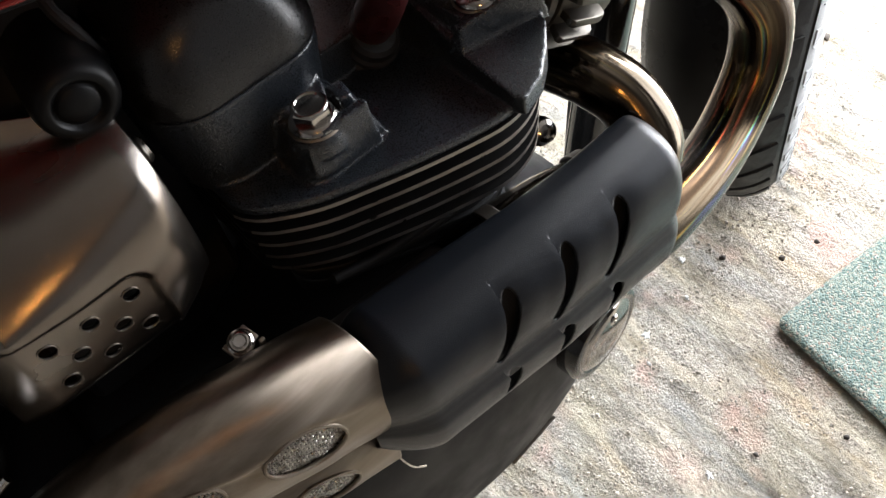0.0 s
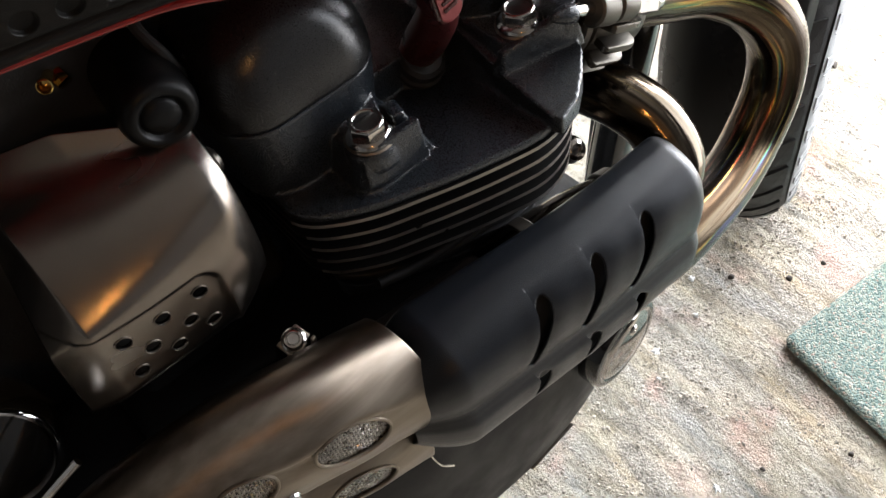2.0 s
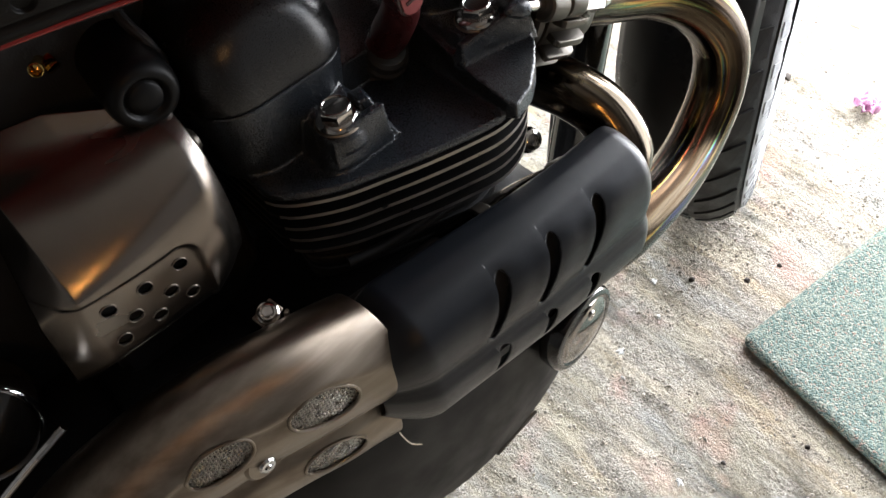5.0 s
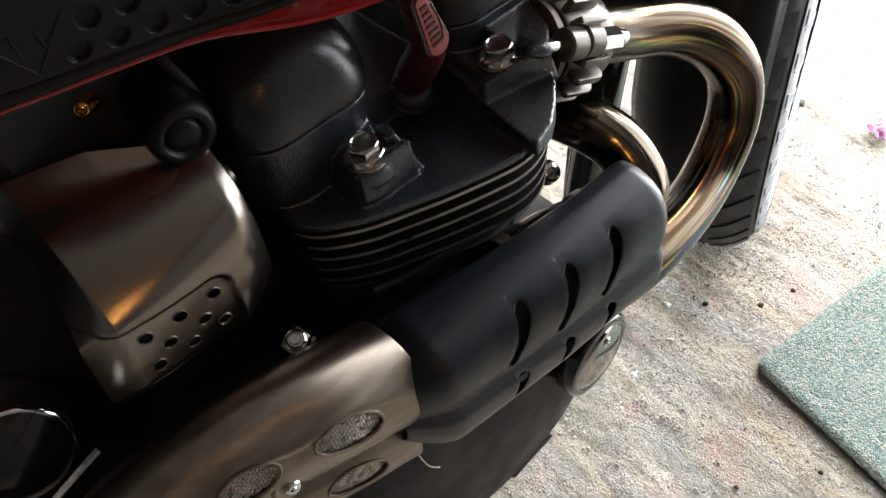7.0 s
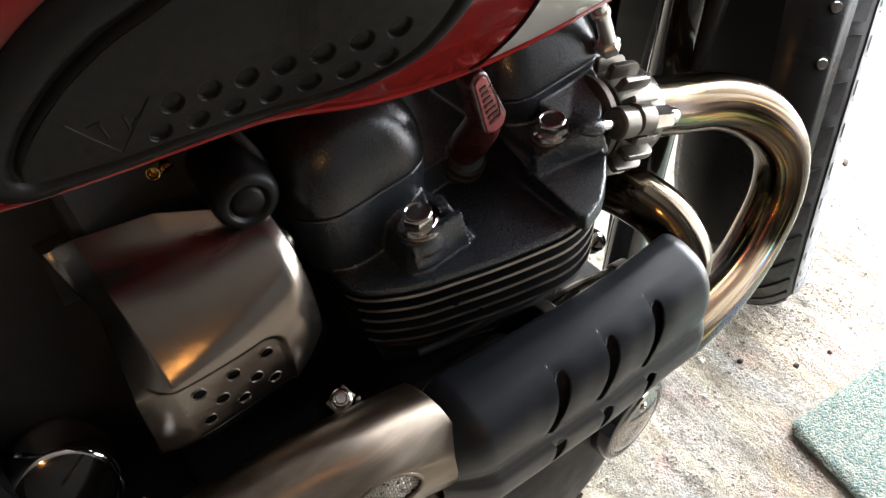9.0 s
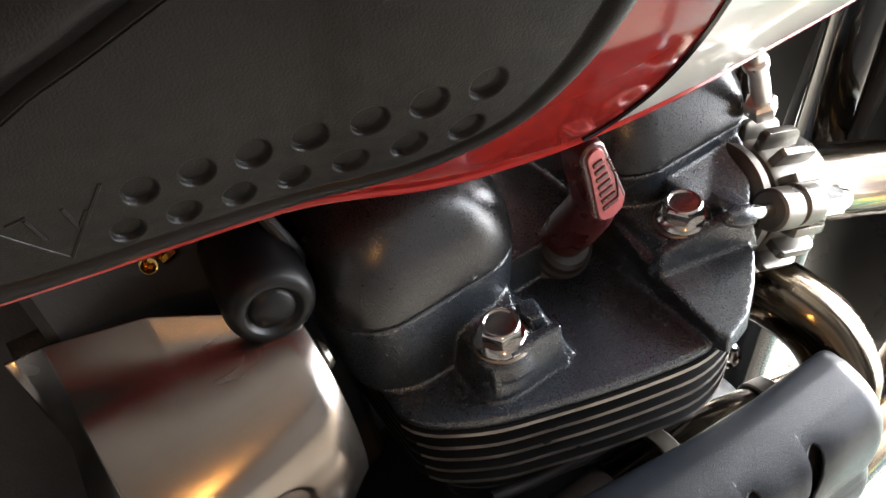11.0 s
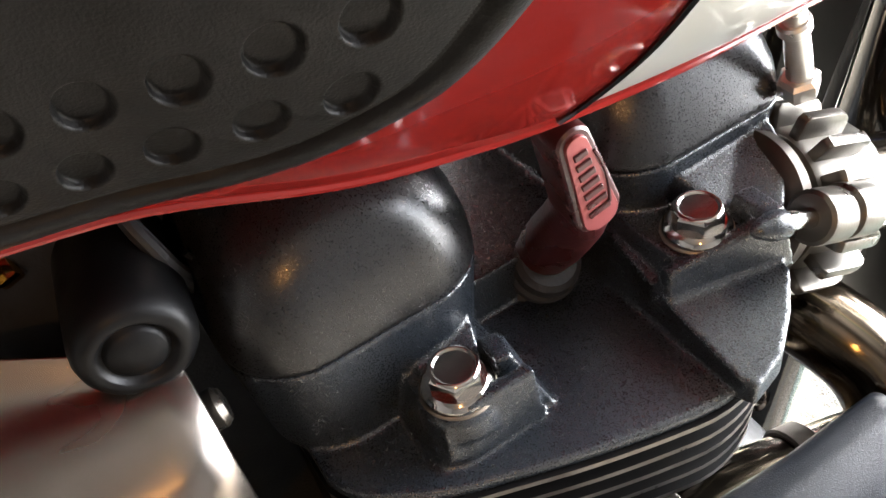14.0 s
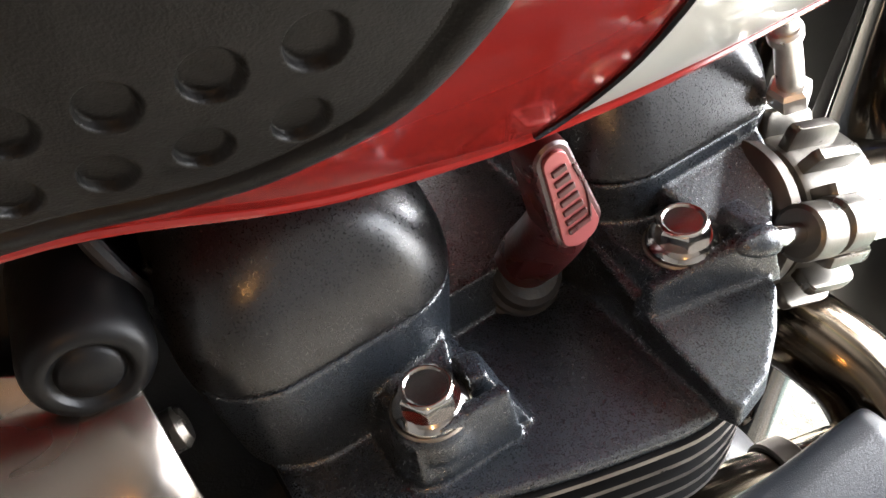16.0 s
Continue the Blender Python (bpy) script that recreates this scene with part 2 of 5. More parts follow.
def concrete_material():
    m = bpy.data.materials.new("worn_garage_concrete")
    m.use_nodes = True
    nt = m.node_tree
    N, L = nt.nodes.new, nt.links.new
    b = nt.nodes["Principled BSDF"]
    tc = N("ShaderNodeTexCoord")

    drawn = N("ShaderNodeMapping")
    drawn.inputs["Scale"].default_value = (0.32, 1.25, 1.0)
    L(tc.outputs["Object"], drawn.inputs[0])

    def noise_node(scale, detail, rough=0.55, streaked=False):
        n = N("ShaderNodeTexNoise")
        n.inputs["Scale"].default_value, n.inputs["Detail"].default_value, n.inputs["Roughness"].default_value = scale, detail, rough
        L(drawn.outputs[0] if streaked else tc.outputs["Object"], n.inputs[0])
        return n.outputs[0]

    def ramp(src, stops):
        r = N("ShaderNodeValToRGB")
        els = r.color_ramp.elements
        while len(els) < len(stops):
            els.new(0.5)
        for e, (p, c) in zip(els, stops):
            e.position, e.color = p, (*c, 1)
        L(src, r.inputs[0])
        return r.outputs[0]

    def mix(fac, a, c, mode="MIX"):
        x = N("ShaderNodeMix")
        x.data_type, x.blend_type = "RGBA", mode
        if isinstance(fac, float):
            x.inputs[0].default_value = fac
        else:
            L(fac, x.inputs[0])
        L(a, x.inputs[6])
        L(c, x.inputs[7])
        return x.outputs[2]

    base = ramp(noise_node(17, 9, 0.66, True), [(0.36, (0.15, 0.13, 0.10)), (0.47, (0.36, 0.32, 0.25)), (0.60, (0.52, 0.475, 0.40))])
    stain = ramp(noise_node(4.5, 5), [(0.36, (0.66, 0.66, 0.64)), (0.50, (0.95, 0.94, 0.90)), (0.62, (1.12, 1.1, 1.06))])
    grit = ramp(noise_node(190, 5, 0.7), [(0.32, (0.42, 0.39, 0.36)), (0.43, (1, 1, 1)), (0.68, (1.18, 1.15, 1.1))])
    c = mix(1.0, mix(1.0, base, stain, "MULTIPLY"), grit, "MULTIPLY")
    vor = N("ShaderNodeTexVoronoi")
    vor.inputs["Scale"].default_value = 300
    L(tc.outputs["Object"], vor.inputs[0])
    chip = ramp(vor.outputs["Color"], [(0.0, (0.19, 0.175, 0.15)), (0.5, (0.35, 0.32, 0.27)), (1.0, (0.52, 0.48, 0.42))])
    mask = ramp(noise_node(20, 6, 0.64, True), [(0.44, (0, 0, 0)), (0.56, (0.85, 0.85, 0.85))])
    c = mix(mask, c, chip)
    pink = N("ShaderNodeRGB")
    pink.outputs[0].default_value = (0.50, 0.29, 0.23, 1)
    c = mix(ramp(noise_node(9, 4), [(0.54, (0, 0, 0)), (0.66, (0.55, 0.55, 0.55))]), c, pink.outputs[0])
    olive = N("ShaderNodeRGB")
    olive.outputs[0].default_value = (0.42, 0.385, 0.26, 1)
    c = mix(ramp(noise_node(6.5, 4), [(0.50, (0, 0, 0)), (0.66, (0.40, 0.40, 0.40))]), c, olive.outputs[0])
    slate = N("ShaderNodeRGB")
    slate.outputs[0].default_value = (0.27, 0.30, 0.31, 1)
    c = mix(ramp(noise_node(7.5, 5, 0.6, True), [(0.52, (0, 0, 0)), (0.66, (0.55, 0.55, 0.55))]), c, slate.outputs[0])
    ochre = N("ShaderNodeRGB")
    ochre.outputs[0].default_value = (0.50, 0.38, 0.21, 1)
    c = mix(ramp(noise_node(11, 4, 0.6, True), [(0.57, (0, 0, 0)), (0.68, (0.5, 0.5, 0.5))]), c, ochre.outputs[0])
    L(c, b.inputs["Base Color"])
    b.inputs["Roughness"].default_value = 0.72
    h = N("ShaderNodeMath")
    h.operation = "ADD"
    peb = N("ShaderNodeMath")
    peb.operation = "MULTIPLY"
    inv = N("ShaderNodeMath")
    inv.operation = "SUBTRACT"
    inv.inputs[0].default_value = 1.0
    L(vor.outputs["Distance"], inv.inputs[1])
    soft = N("ShaderNodeMath")
    soft.operation = "MULTIPLY"
    soft.inputs[1].default_value = 0.30
    L(inv.outputs[0], soft.inputs[0])
    L(soft.outputs[0], peb.inputs[0])
    L(mask, peb.inputs[1])
    L(noise_node(75, 9, 0.74), h.inputs[0])
    L(peb.outputs[0], h.inputs[1])
    bp = N("ShaderNodeBump")
    bp.inputs["Strength"].default_value, bp.inputs["Distance"].default_value = 1.0, 0.0085
    L(h.outputs[0], bp.inputs["Height"])
    L(bp.outputs[0], b.inputs["Normal"])
    return m


M_CONCRETE = concrete_material()
M_STONE = material("grit_and_gravel", (0.47, 0.42, 0.345), 0.8, color2=(0.32, 0.29, 0.24), scale=90, amount=1.2, island=0.38)
M_CHIPW = material("white_paint_chip", (0.75, 0.74, 0.72), 0.6, scale=200)
def carpet_material():
    """Looped pile: every tuft takes one of several faded yarn colours."""
    m = bpy.data.materials.new("faded_fleck_carpet")
    m.use_nodes = True
    nt = m.node_tree
    N, L = nt.nodes.new, nt.links.new
    b = nt.nodes["Principled BSDF"]
    tc = N("ShaderNodeTexCoord")
    warp = N("ShaderNodeTexNoise")
    warp.inputs["Scale"].default_value, warp.inputs["Detail"].default_value = 90, 4
    L(tc.outputs["Object"], warp.inputs[0])
    add = N("ShaderNodeMixRGB")
    add.blend_type = "ADD"
    add.inputs[0].default_value = 0.012
    L(tc.outputs["Object"], add.inputs[1])
    L(warp.outputs["Color"], add.inputs[2])
    vor = N("ShaderNodeTexVoronoi")
    vor.inputs["Scale"].default_value = 430
    L(add.outputs[0], vor.inputs[0])
    sep = N("ShaderNodeSeparateColor")
    L(vor.outputs["Color"], sep.inputs[0])
    ramp = N("ShaderNodeValToRGB")
    els = ramp.color_ramp.elements
    stops = [(0.0, (0.105, 0.15, 0.145)), (0.25, (0.15, 0.21, 0.19)), (0.50, (0.205, 0.255, 0.22)), (0.72, (0.27, 0.305, 0.255)), (0.92, (0.34, 0.355, 0.30)), (0.96, (0.33, 0.245, 0.20))]
    while len(els) < len(stops):
        els.new(0.5)
    for e, (p, c) in zip(els, stops):
        e.position, e.color = p, (*c, 1)
    L(sep.outputs[0], ramp.inputs[0])
    L(ramp.outputs[0], b.inputs["Base Color"])
    b.inputs["Roughness"].default_value, b.inputs["Specular IOR Level"].default_value = 1.0, 0.05
    sub = N("ShaderNodeMath")
    sub.operation = "SUBTRACT"
    L(warp.outputs[0], sub.inputs[0])
    L(vor.outputs["Distance"], sub.inputs[1])
    bp = N("ShaderNodeBump")
    bp.inputs["Strength"].default_value, bp.inputs["Distance"].default_value = 0.9, 0.003
    L(sub.outputs[0], bp.inputs["Height"])
    L(bp.outputs[0], b.inputs["Normal"])
    return m


M_MAT = carpet_material()
M_MATEDGE = material("dark_mat_backing", (0.075, 0.09, 0.08), 0.9, color2=(0.03, 0.035, 0.032), scale=200, bump=0.6, bump_scale=300)
M_WALL = material("sooty_block_wall", (0.10, 0.095, 0.090), 0.8, color2=(0.075, 0.071, 0.067), scale=4, bump=0.4, bump_scale=60, bump_dist=0.004)
M_CEIL = material("dusty_ceiling_board", (0.10, 0.094, 0.088), 0.85, color2=(0.075, 0.07, 0.065), scale=3, bump=0.3, bump_scale=40, bump_dist=0.003)
M_PETAL = material("crumpled_mauve_petal", (0.40, 0.17, 0.31), 0.7, color2=(0.52, 0.32, 0.45), scale=120)
M_DEBRIS = material("dark_leaf_debris", (0.05, 0.04, 0.032), 0.8, scale=120)


# ---- mesh helpers ----
def finish(name, verts, faces, mats, parent=None, label="", smooth=True, angle=35, slots=None):
    me = bpy.data.meshes.new(name)
    me.from_pydata([tuple(v) for v in verts], [], faces)
    bm = bmesh.new()
    bm.from_mesh(me)
    bmesh.ops.recalc_face_normals(bm, faces=bm.faces)
    bm.to_mesh(me)
    bm.free()
    for m in (mats if isinstance(mats, (list, tuple)) else [mats]):
        me.materials.append(m)
    if slots:
        me.polygons.foreach_set("material_index", slots)
    if smooth:
        me.polygons.foreach_set("use_smooth", [True] * len(me.polygons))
        me.set_sharp_from_angle(angle=radians(angle))
    ob = new(name, me)
    if parent:
        ob.parent = parent
    if label:
        ob["label"] = label
    return ob


def part(name, bm, mats, parent, label="", angle=35):
    bmesh.ops.recalc_face_normals(bm, faces=bm.faces)
    me = bpy.data.meshes.new(name)
    bm.to_mesh(me)
    bm.free()
    for m in (mats if isinstance(mats, (list, tuple)) else [mats]):
        me.materials.append(m)
    me.polygons.foreach_set("use_smooth", [True] * len(me.polygons))
    me.set_sharp_from_angle(angle=radians(angle))
    ob = new(name, me)
    if parent:
        ob.parent = parent
    if label:
        ob["label"] = label
    return ob


def spline(points, n, closed=False):
    """n samples, evenly spaced, of the Catmull-Rom curve through the points (any dimension)."""
    p = np.array(points, float)
    if closed:
        q = np.vstack([p[-1], p, p[0], p[1]])
    else:
        q = np.vstack([2 * p[0] - p[1], p, 2 * p[-1] - p[-2]])
    out = []
    for i in range(len(q) - 3):
        a, b, c, d = q[i:i + 4]
        t = np.linspace(0, 1, 24, endpoint=False)[:, None]
        out.append(0.5 * (2 * b + (c - a) * t + (2 * a - 5 * b + 4 * c - d) * t ** 2 + (3 * b - a - 3 * c + d) * t ** 3))
    out = np.vstack(out + [q[-2][None]])
    s = np.concatenate([[0], np.cumsum(np.linalg.norm(np.diff(out, axis=0), axis=1))])
    want = np.linspace(0, s[-1], n, endpoint=not closed)
    return np.stack([np.interp(want, s, out[:, k]) for k in range(out.shape[1])], 1)


def tube_geo(points, radius, n=40, seg=24, smooth_path=True, cap=True):
    c = spline(points, n) if smooth_path else np.array(points, float)
    n = len(c)
    r = np.full(n, radius) if np.isscalar(radius) else np.interp(np.linspace(0, 1, n), np.linspace(0, 1, len(radius)), radius)
    tan = np.gradient(c, axis=0)
    tan /= np.linalg.norm(tan, axis=1)[:, None]
    ref = np.array([0, 0, 1.0]) if abs(tan[0][2]) < 0.9 else np.array([1.0, 0, 0])
    u = np.cross(tan[0], ref)
    verts, faces = [], []
    for i in range(n):
        u = u - tan[i] * (u @ tan[i])
        u /= np.linalg.norm(u)
        v = np.cross(tan[i], u)
        for k in range(seg):
            a = 2 * math.pi * k / seg
            verts.append(c[i] + r[i] * (math.cos(a) * u + math.sin(a) * v))
    for i in range(n - 1):
        for k in range(seg):
            k2 = (k + 1) % seg
            faces.append((i * seg + k, i * seg + k2, (i + 1) * seg + k2, (i + 1) * seg + k))
    if cap:
        faces.append(tuple(range(seg)))
        faces.append(tuple((n - 1) * seg + k for k in range(seg)))
    return verts, faces


def tube(name, points, radius, mat, parent, label="", n=40, seg=24, smooth_path=True):
    v, f = tube_geo(points, radius, n, seg, smooth_path)
    return finish(name, v, f, mat, parent, label)


def pipe(name, points, radius, mat, parent, label="", n=40, seg=24):
    """A tube that carries its own axis (metres along, and the turn round) for streaks that follow the bends."""
    ob = tube(name, points, radius, mat, parent, label, n, seg)
    c = spline(points, n)
    along = np.concatenate([[0], np.cumsum(np.linalg.norm(np.diff(c, axis=0), axis=1))])
    turn = 2 * np.pi * np.arange(seg) / seg
    axis = np.stack([np.repeat(along, seg), np.tile(np.cos(turn), n), np.tile(np.sin(turn), n)], 1)
    layer = ob.data.attributes.new("pipe_axis", "FLOAT_VECTOR", "POINT")
    layer.data.foreach_set("vector", axis.ravel())
    return ob


def frame_of(axis):
    a = Vector(axis).normalized()
    ref = Vector((0, 0, 1)) if abs(a.z) < 0.9 else Vector((0, 1, 0))
    u = ref.cross(a).normalized()
    return u, a.cross(u), a


def revolve_geo(origin, axis, profile, seg=40, start=0.0, squash=1.0):
    """profile: (radius, height along the axis) from one end to the other."""
    u, v, a = frame_of(axis)
    o = Vector(origin)
    verts, faces = [], []
    for r, h in profile:
        for k in range(seg):
            t = start + 2 * math.pi * k / seg
            verts.append(o + a * h + u * (r * math.cos(t)) + v * (r * squash * math.sin(t)))
    for i in range(len(profile) - 1):
        for k in range(seg):
            k2 = (k + 1) % seg
            faces.append((i * seg + k, i * seg + k2, (i + 1) * seg + k2, (i + 1) * seg + k))
    faces.append(tuple(range(seg)))
    faces.append(tuple((len(profile) - 1) * seg + k for k in range(seg)))
    return verts, faces


def revolve(name, origin, axis, profile, mat, parent, label="", seg=40, start=0.0, squash=1.0, angle=35):
    v, f = revolve_geo(origin, axis, profile, seg, start, squash)
    return finish(name, v, f, mat, parent, label, angle=angle)


def bevel_all(bm, width, segs=2, angle=25):
    es = [e for e in bm.edges if len(e.link_faces) == 2 and e.calc_face_angle(0) > radians(angle)]
    if es:
        bmesh.ops.bevel(bm, geom=es, offset=width, segments=segs, profile=0.6, affect="EDGES", clamp_overlap=True)


def prism_bm(outline, z0, z1, bevel=0.0, segs=2, top_shift=None):
    """A block with the plan outline (x, y), from z0 up to z1; z1 may be one height for each corner."""
    bm = bmesh.new()
    n = len(outline)
    zs = z1 if isinstance(z1, (list, tuple)) else [z1] * n
    tops = top_shift or outline
    lo = [bm.verts.new((x, y, z0)) for x, y in outline]
    hi = [bm.verts.new((x, y, z)) for (x, y), z in zip(tops, zs)]
    bm.faces.new(lo[::-1])
    bm.faces.new(hi)
    for i in range(n):
        j = (i + 1) % n
        bm.faces.new((lo[i], lo[j], hi[j], hi[i]))
    if bevel:
        bmesh.ops.recalc_face_normals(bm, faces=bm.faces)
        bevel_all(bm, bevel, segs)
    return bm


def box_bm(size, m=Matrix(), bevel=0.0, segs=2):
    bm = bmesh.new()
    bmesh.ops.create_cube(bm, size=1.0, matrix=Matrix.Diagonal((*size, 1)))
    if bevel:
        bevel_all(bm, bevel, segs)
    bmesh.ops.transform(bm, matrix=m, verts=bm.verts)
    return bm


def skin(name, fn, us, vs, mat, parent, label="", holes=(), thick=0.0012, angle=40):
    """A sheet fn(u, v) on a grid, with clean oval holes (u, v, ru, rv, turn) cut through it, and a thickness."""
    nu, nv = len(us), len(vs)

    def inside(u, v, h):
        c, s = math.cos(h[4]), math.sin(h[4])
        du, dv = u - h[0], v - h[1]
        return ((du * c + dv * s) / h[2]) ** 2 + ((dv * c - du * s) / h[3]) ** 2

    uv = [[u, v] for u in us for v in vs]
    quads = [(i * nv + j, i * nv + j + 1, (i + 1) * nv + j + 1, (i + 1) * nv + j) for i in range(nu - 1) for j in range(nv - 1)]
    keep = []
    edge = {}
    for q in quads:
        cu, cv = sum(uv[k][0] for k in q) / 4, sum(uv[k][1] for k in q) / 4
        hit = next((h for h in holes if inside(cu, cv, h) < 1), None)
        if hit:
            for k in q:
                edge[k] = hit
        else:
            keep.append(q)
    used = {k for q in keep for k in q}
    for k, h in edge.items():
        if k in used:
            d = math.sqrt(max(inside(*uv[k], h), 1e-6))
            uv[k][0], uv[k][1] = h[0] + (uv[k][0] - h[0]) / d, h[1] + (uv[k][1] - h[1]) / d
    ids = {k: n for n, k in enumerate(sorted(used))}
    verts = [fn(*uv[k]) for k in sorted(used)]
    ob = finish(name, verts, [tuple(ids[k] for k in q) for q in keep], mat, parent, label, angle=angle)
    if thick:
        sol = ob.modifiers.new("thickness", "SOLIDIFY")
        sol.thickness, sol.offset = thick, -1
    return ob


def oval_ring(name, fn, h, radius, mat, parent, label=""):
    """A rolled lip round an oval hole of a sheet."""
    pts = []
    for k in range(40):
        a = 2 * math.pi * k / 40
        c, s = math.cos(h[4]), math.sin(h[4])
        du, dv = h[2] * math.cos(a), h[3] * math.sin(a)
        pts.append(fn(h[0] + du * c - dv * s, h[1] + du * s + dv * c))
    p = np.array(pts)
    v, f = [], []
    seg = 8
    for i in range(40):
        t = p[(i + 1) % 40] - p[i - 1]
        t /= np.linalg.norm(t)
        u = np.cross(t, (1.0, 0, 0.2))
        u /= np.linalg.norm(u)
        w = np.cross(t, u)
        for k in range(seg):
            a = 2 * math.pi * k / seg
            v.append(p[i] + radius * (math.cos(a) * u + math.sin(a) * w))
    for i in range(40):
        for k in range(seg):
            j, k2 = (i + 1) % 40, (k + 1) % seg
            f.append((i * seg + k, i * seg + k2, j * seg + k2, j * seg + k))
    return finish(name, v, f, mat, parent, label)


def join_geo(items):
    verts, faces = [], []
    for v, f in items:
        o = len(verts)
        verts += list(v)
        faces += [tuple(k + o for k in q) for q in f]
    return verts, faces


# ---- the garage ----
def slab(name, x0, x1, y0, y1, z0, z1, mat, label, category="wall"):
    ob = part(name, box_bm((x1 - x0, y1 - y0, z1 - z0), Matrix.Translation(((x0 + x1) / 2, (y0 + y1) / 2, (z0 + z1) / 2))), mat, None)
    return tagged(ob, label, category, kind="structure")


def floor_height(x, y):
    a, b = x - 0.08 * y, y + 0.08 * x
    h = 0.0016 * noise.noise((x * 9, y * 9, 0.3)) + 0.0024 * noise.noise((a * 11, b * 52, 1.7))
    h += 0.0022 * noise.noise((x * 65, y * 65, 4.0)) + 0.0012 * noise.noise((x * 150, y * 150, 2.0))
    return h - 0.0028


def build_floor():
    dense_x, dense_y = np.arange(-0.85, 0.75, 0.0065), np.arange(0.05, 1.7, 0.0065)
    xs = np.concatenate([[-40, -12, -5, -3, -2, -1.4, -1.0], dense_x, [0.9, 1.2, 1.8, 2.6, 4, 12, 40]])
    ys = np.concatenate([[-40, -12, -5, -3.4, -2.4, -1.6, -1.0, -0.5, -0.2, -0.05], dense_y, [1.8, 2.2, 3, 5, 8, 14, 40]])
    verts = [(x, y, floor_height(x, y)) for x in xs for y in ys]
    ny = len(ys)
    faces = [(i * ny + j, (i + 1) * ny + j, (i + 1) * ny + j + 1, i * ny + j + 1) for i in range(len(xs) - 1) for j in range(ny - 1)]
    ob = finish("floor", verts, faces, M_CONCRETE, angle=180)
    tagged(ob, "rough worn beige concrete garage floor with exposed grit", "floor", kind="structure")


def build_garage():
    x0, x1, y0, z1 = -1.85, 2.55, -3.3, 2.4
    slab("wall_left", x0 - 0.2, x0, y0 - 0.2, DOOR_Y + 0.2, -0.01, z1, M_WALL, "plain dusty beige block garage wall")
    slab("wall_right", x1, x1 + 0.2, y0 - 0.2, DOOR_Y + 0.2, -0.01, z1, M_WALL, "plain dusty beige block garage wall")
    slab("wall_back", x0, x1, y0 - 0.2, y0, -0.01, z1, M_WALL, "plain dusty beige block wall at the rear")
    slab("wall_front_left", x0, DOOR_X0, DOOR_Y, DOOR_Y + 0.2, -0.01, z1, M_WALL, "block wall beside the open garage doorway")
    slab("wall_front_right", DOOR_X1, x1, DOOR_Y, DOOR_Y + 0.2, -0.01, z1, M_WALL, "block wall beside the open garage doorway")
    slab("wall_front_top", DOOR_X0, DOOR_X1, DOOR_Y, DOOR_Y + 0.2, DOOR_TOP, z1, M_WALL, "block lintel above the open garage doorway")
    (a0, a1), (b0, b1) = ROOF_X, ROOF_Y
    bm = bmesh.new()
    for xa, xb, ya, yb in ((x0 - 0.2, a0, y0 - 0.2, DOOR_Y + 0.2), (a1, x1 + 0.2, y0 - 0.2, DOOR_Y + 0.2), (a0, a1, y0 - 0.2, b0), (a0, a1, b1, DOOR_Y + 0.2)):
        bmesh.ops.create_cube(bm, size=1.0, matrix=Matrix.Translation(((xa + xb) / 2, (ya + yb) / 2, z1 + 0.075)) @ Matrix.Diagonal((xb - xa, yb - ya, 0.15, 1)))
    tagged(part("ceiling", bm, M_CEIL, None), "dusty board garage ceiling with a small rooflight", "ceiling", kind="structure")


build_floor()
build_garage()


def build_bulb():
    lamp = new("ceiling_lamp")
    lamp.location = BULB
    tagged(lamp, "bare warm filament bulb on a cord from the ceiling", "lamp")
    m = bpy.data.materials.new("warm_glass")
    m.use_nodes = True
    b = m.node_tree.nodes["Principled BSDF"]
    b.inputs["Transmission Weight"].default_value, b.inputs["Roughness"].default_value = 1.0, 0.1
    b.inputs["Emission Color"].default_value, b.inputs["Emission Strength"].default_value = (1.0, 0.45, 0.12, 1), 25.0
    glass = revolve("bulb", (0, 0, -0.035), (0, 0, 1), [(0.004, 0), (0.02, 0.004), (0.03, 0.02), (0.03, 0.035), (0.018, 0.06), (0.013, 0.075)], m, lamp, "glowing warm bulb", seg=24)
    glass.visible_shadow = False
    revolve("socket", (0, 0, 0.04), (0, 0, 1), [(0.016, 0), (0.018, 0.01), (0.018, 0.045), (0.006, 0.055)], M_DARK, lamp, seg=20)
    tube("cord", [(0, 0, 0.09), (0.003, 0, 0.2), (0, 0, 2.4 - BULB[2])], 0.003, M_DARK, lamp, n=8, seg=8)


build_bulb()


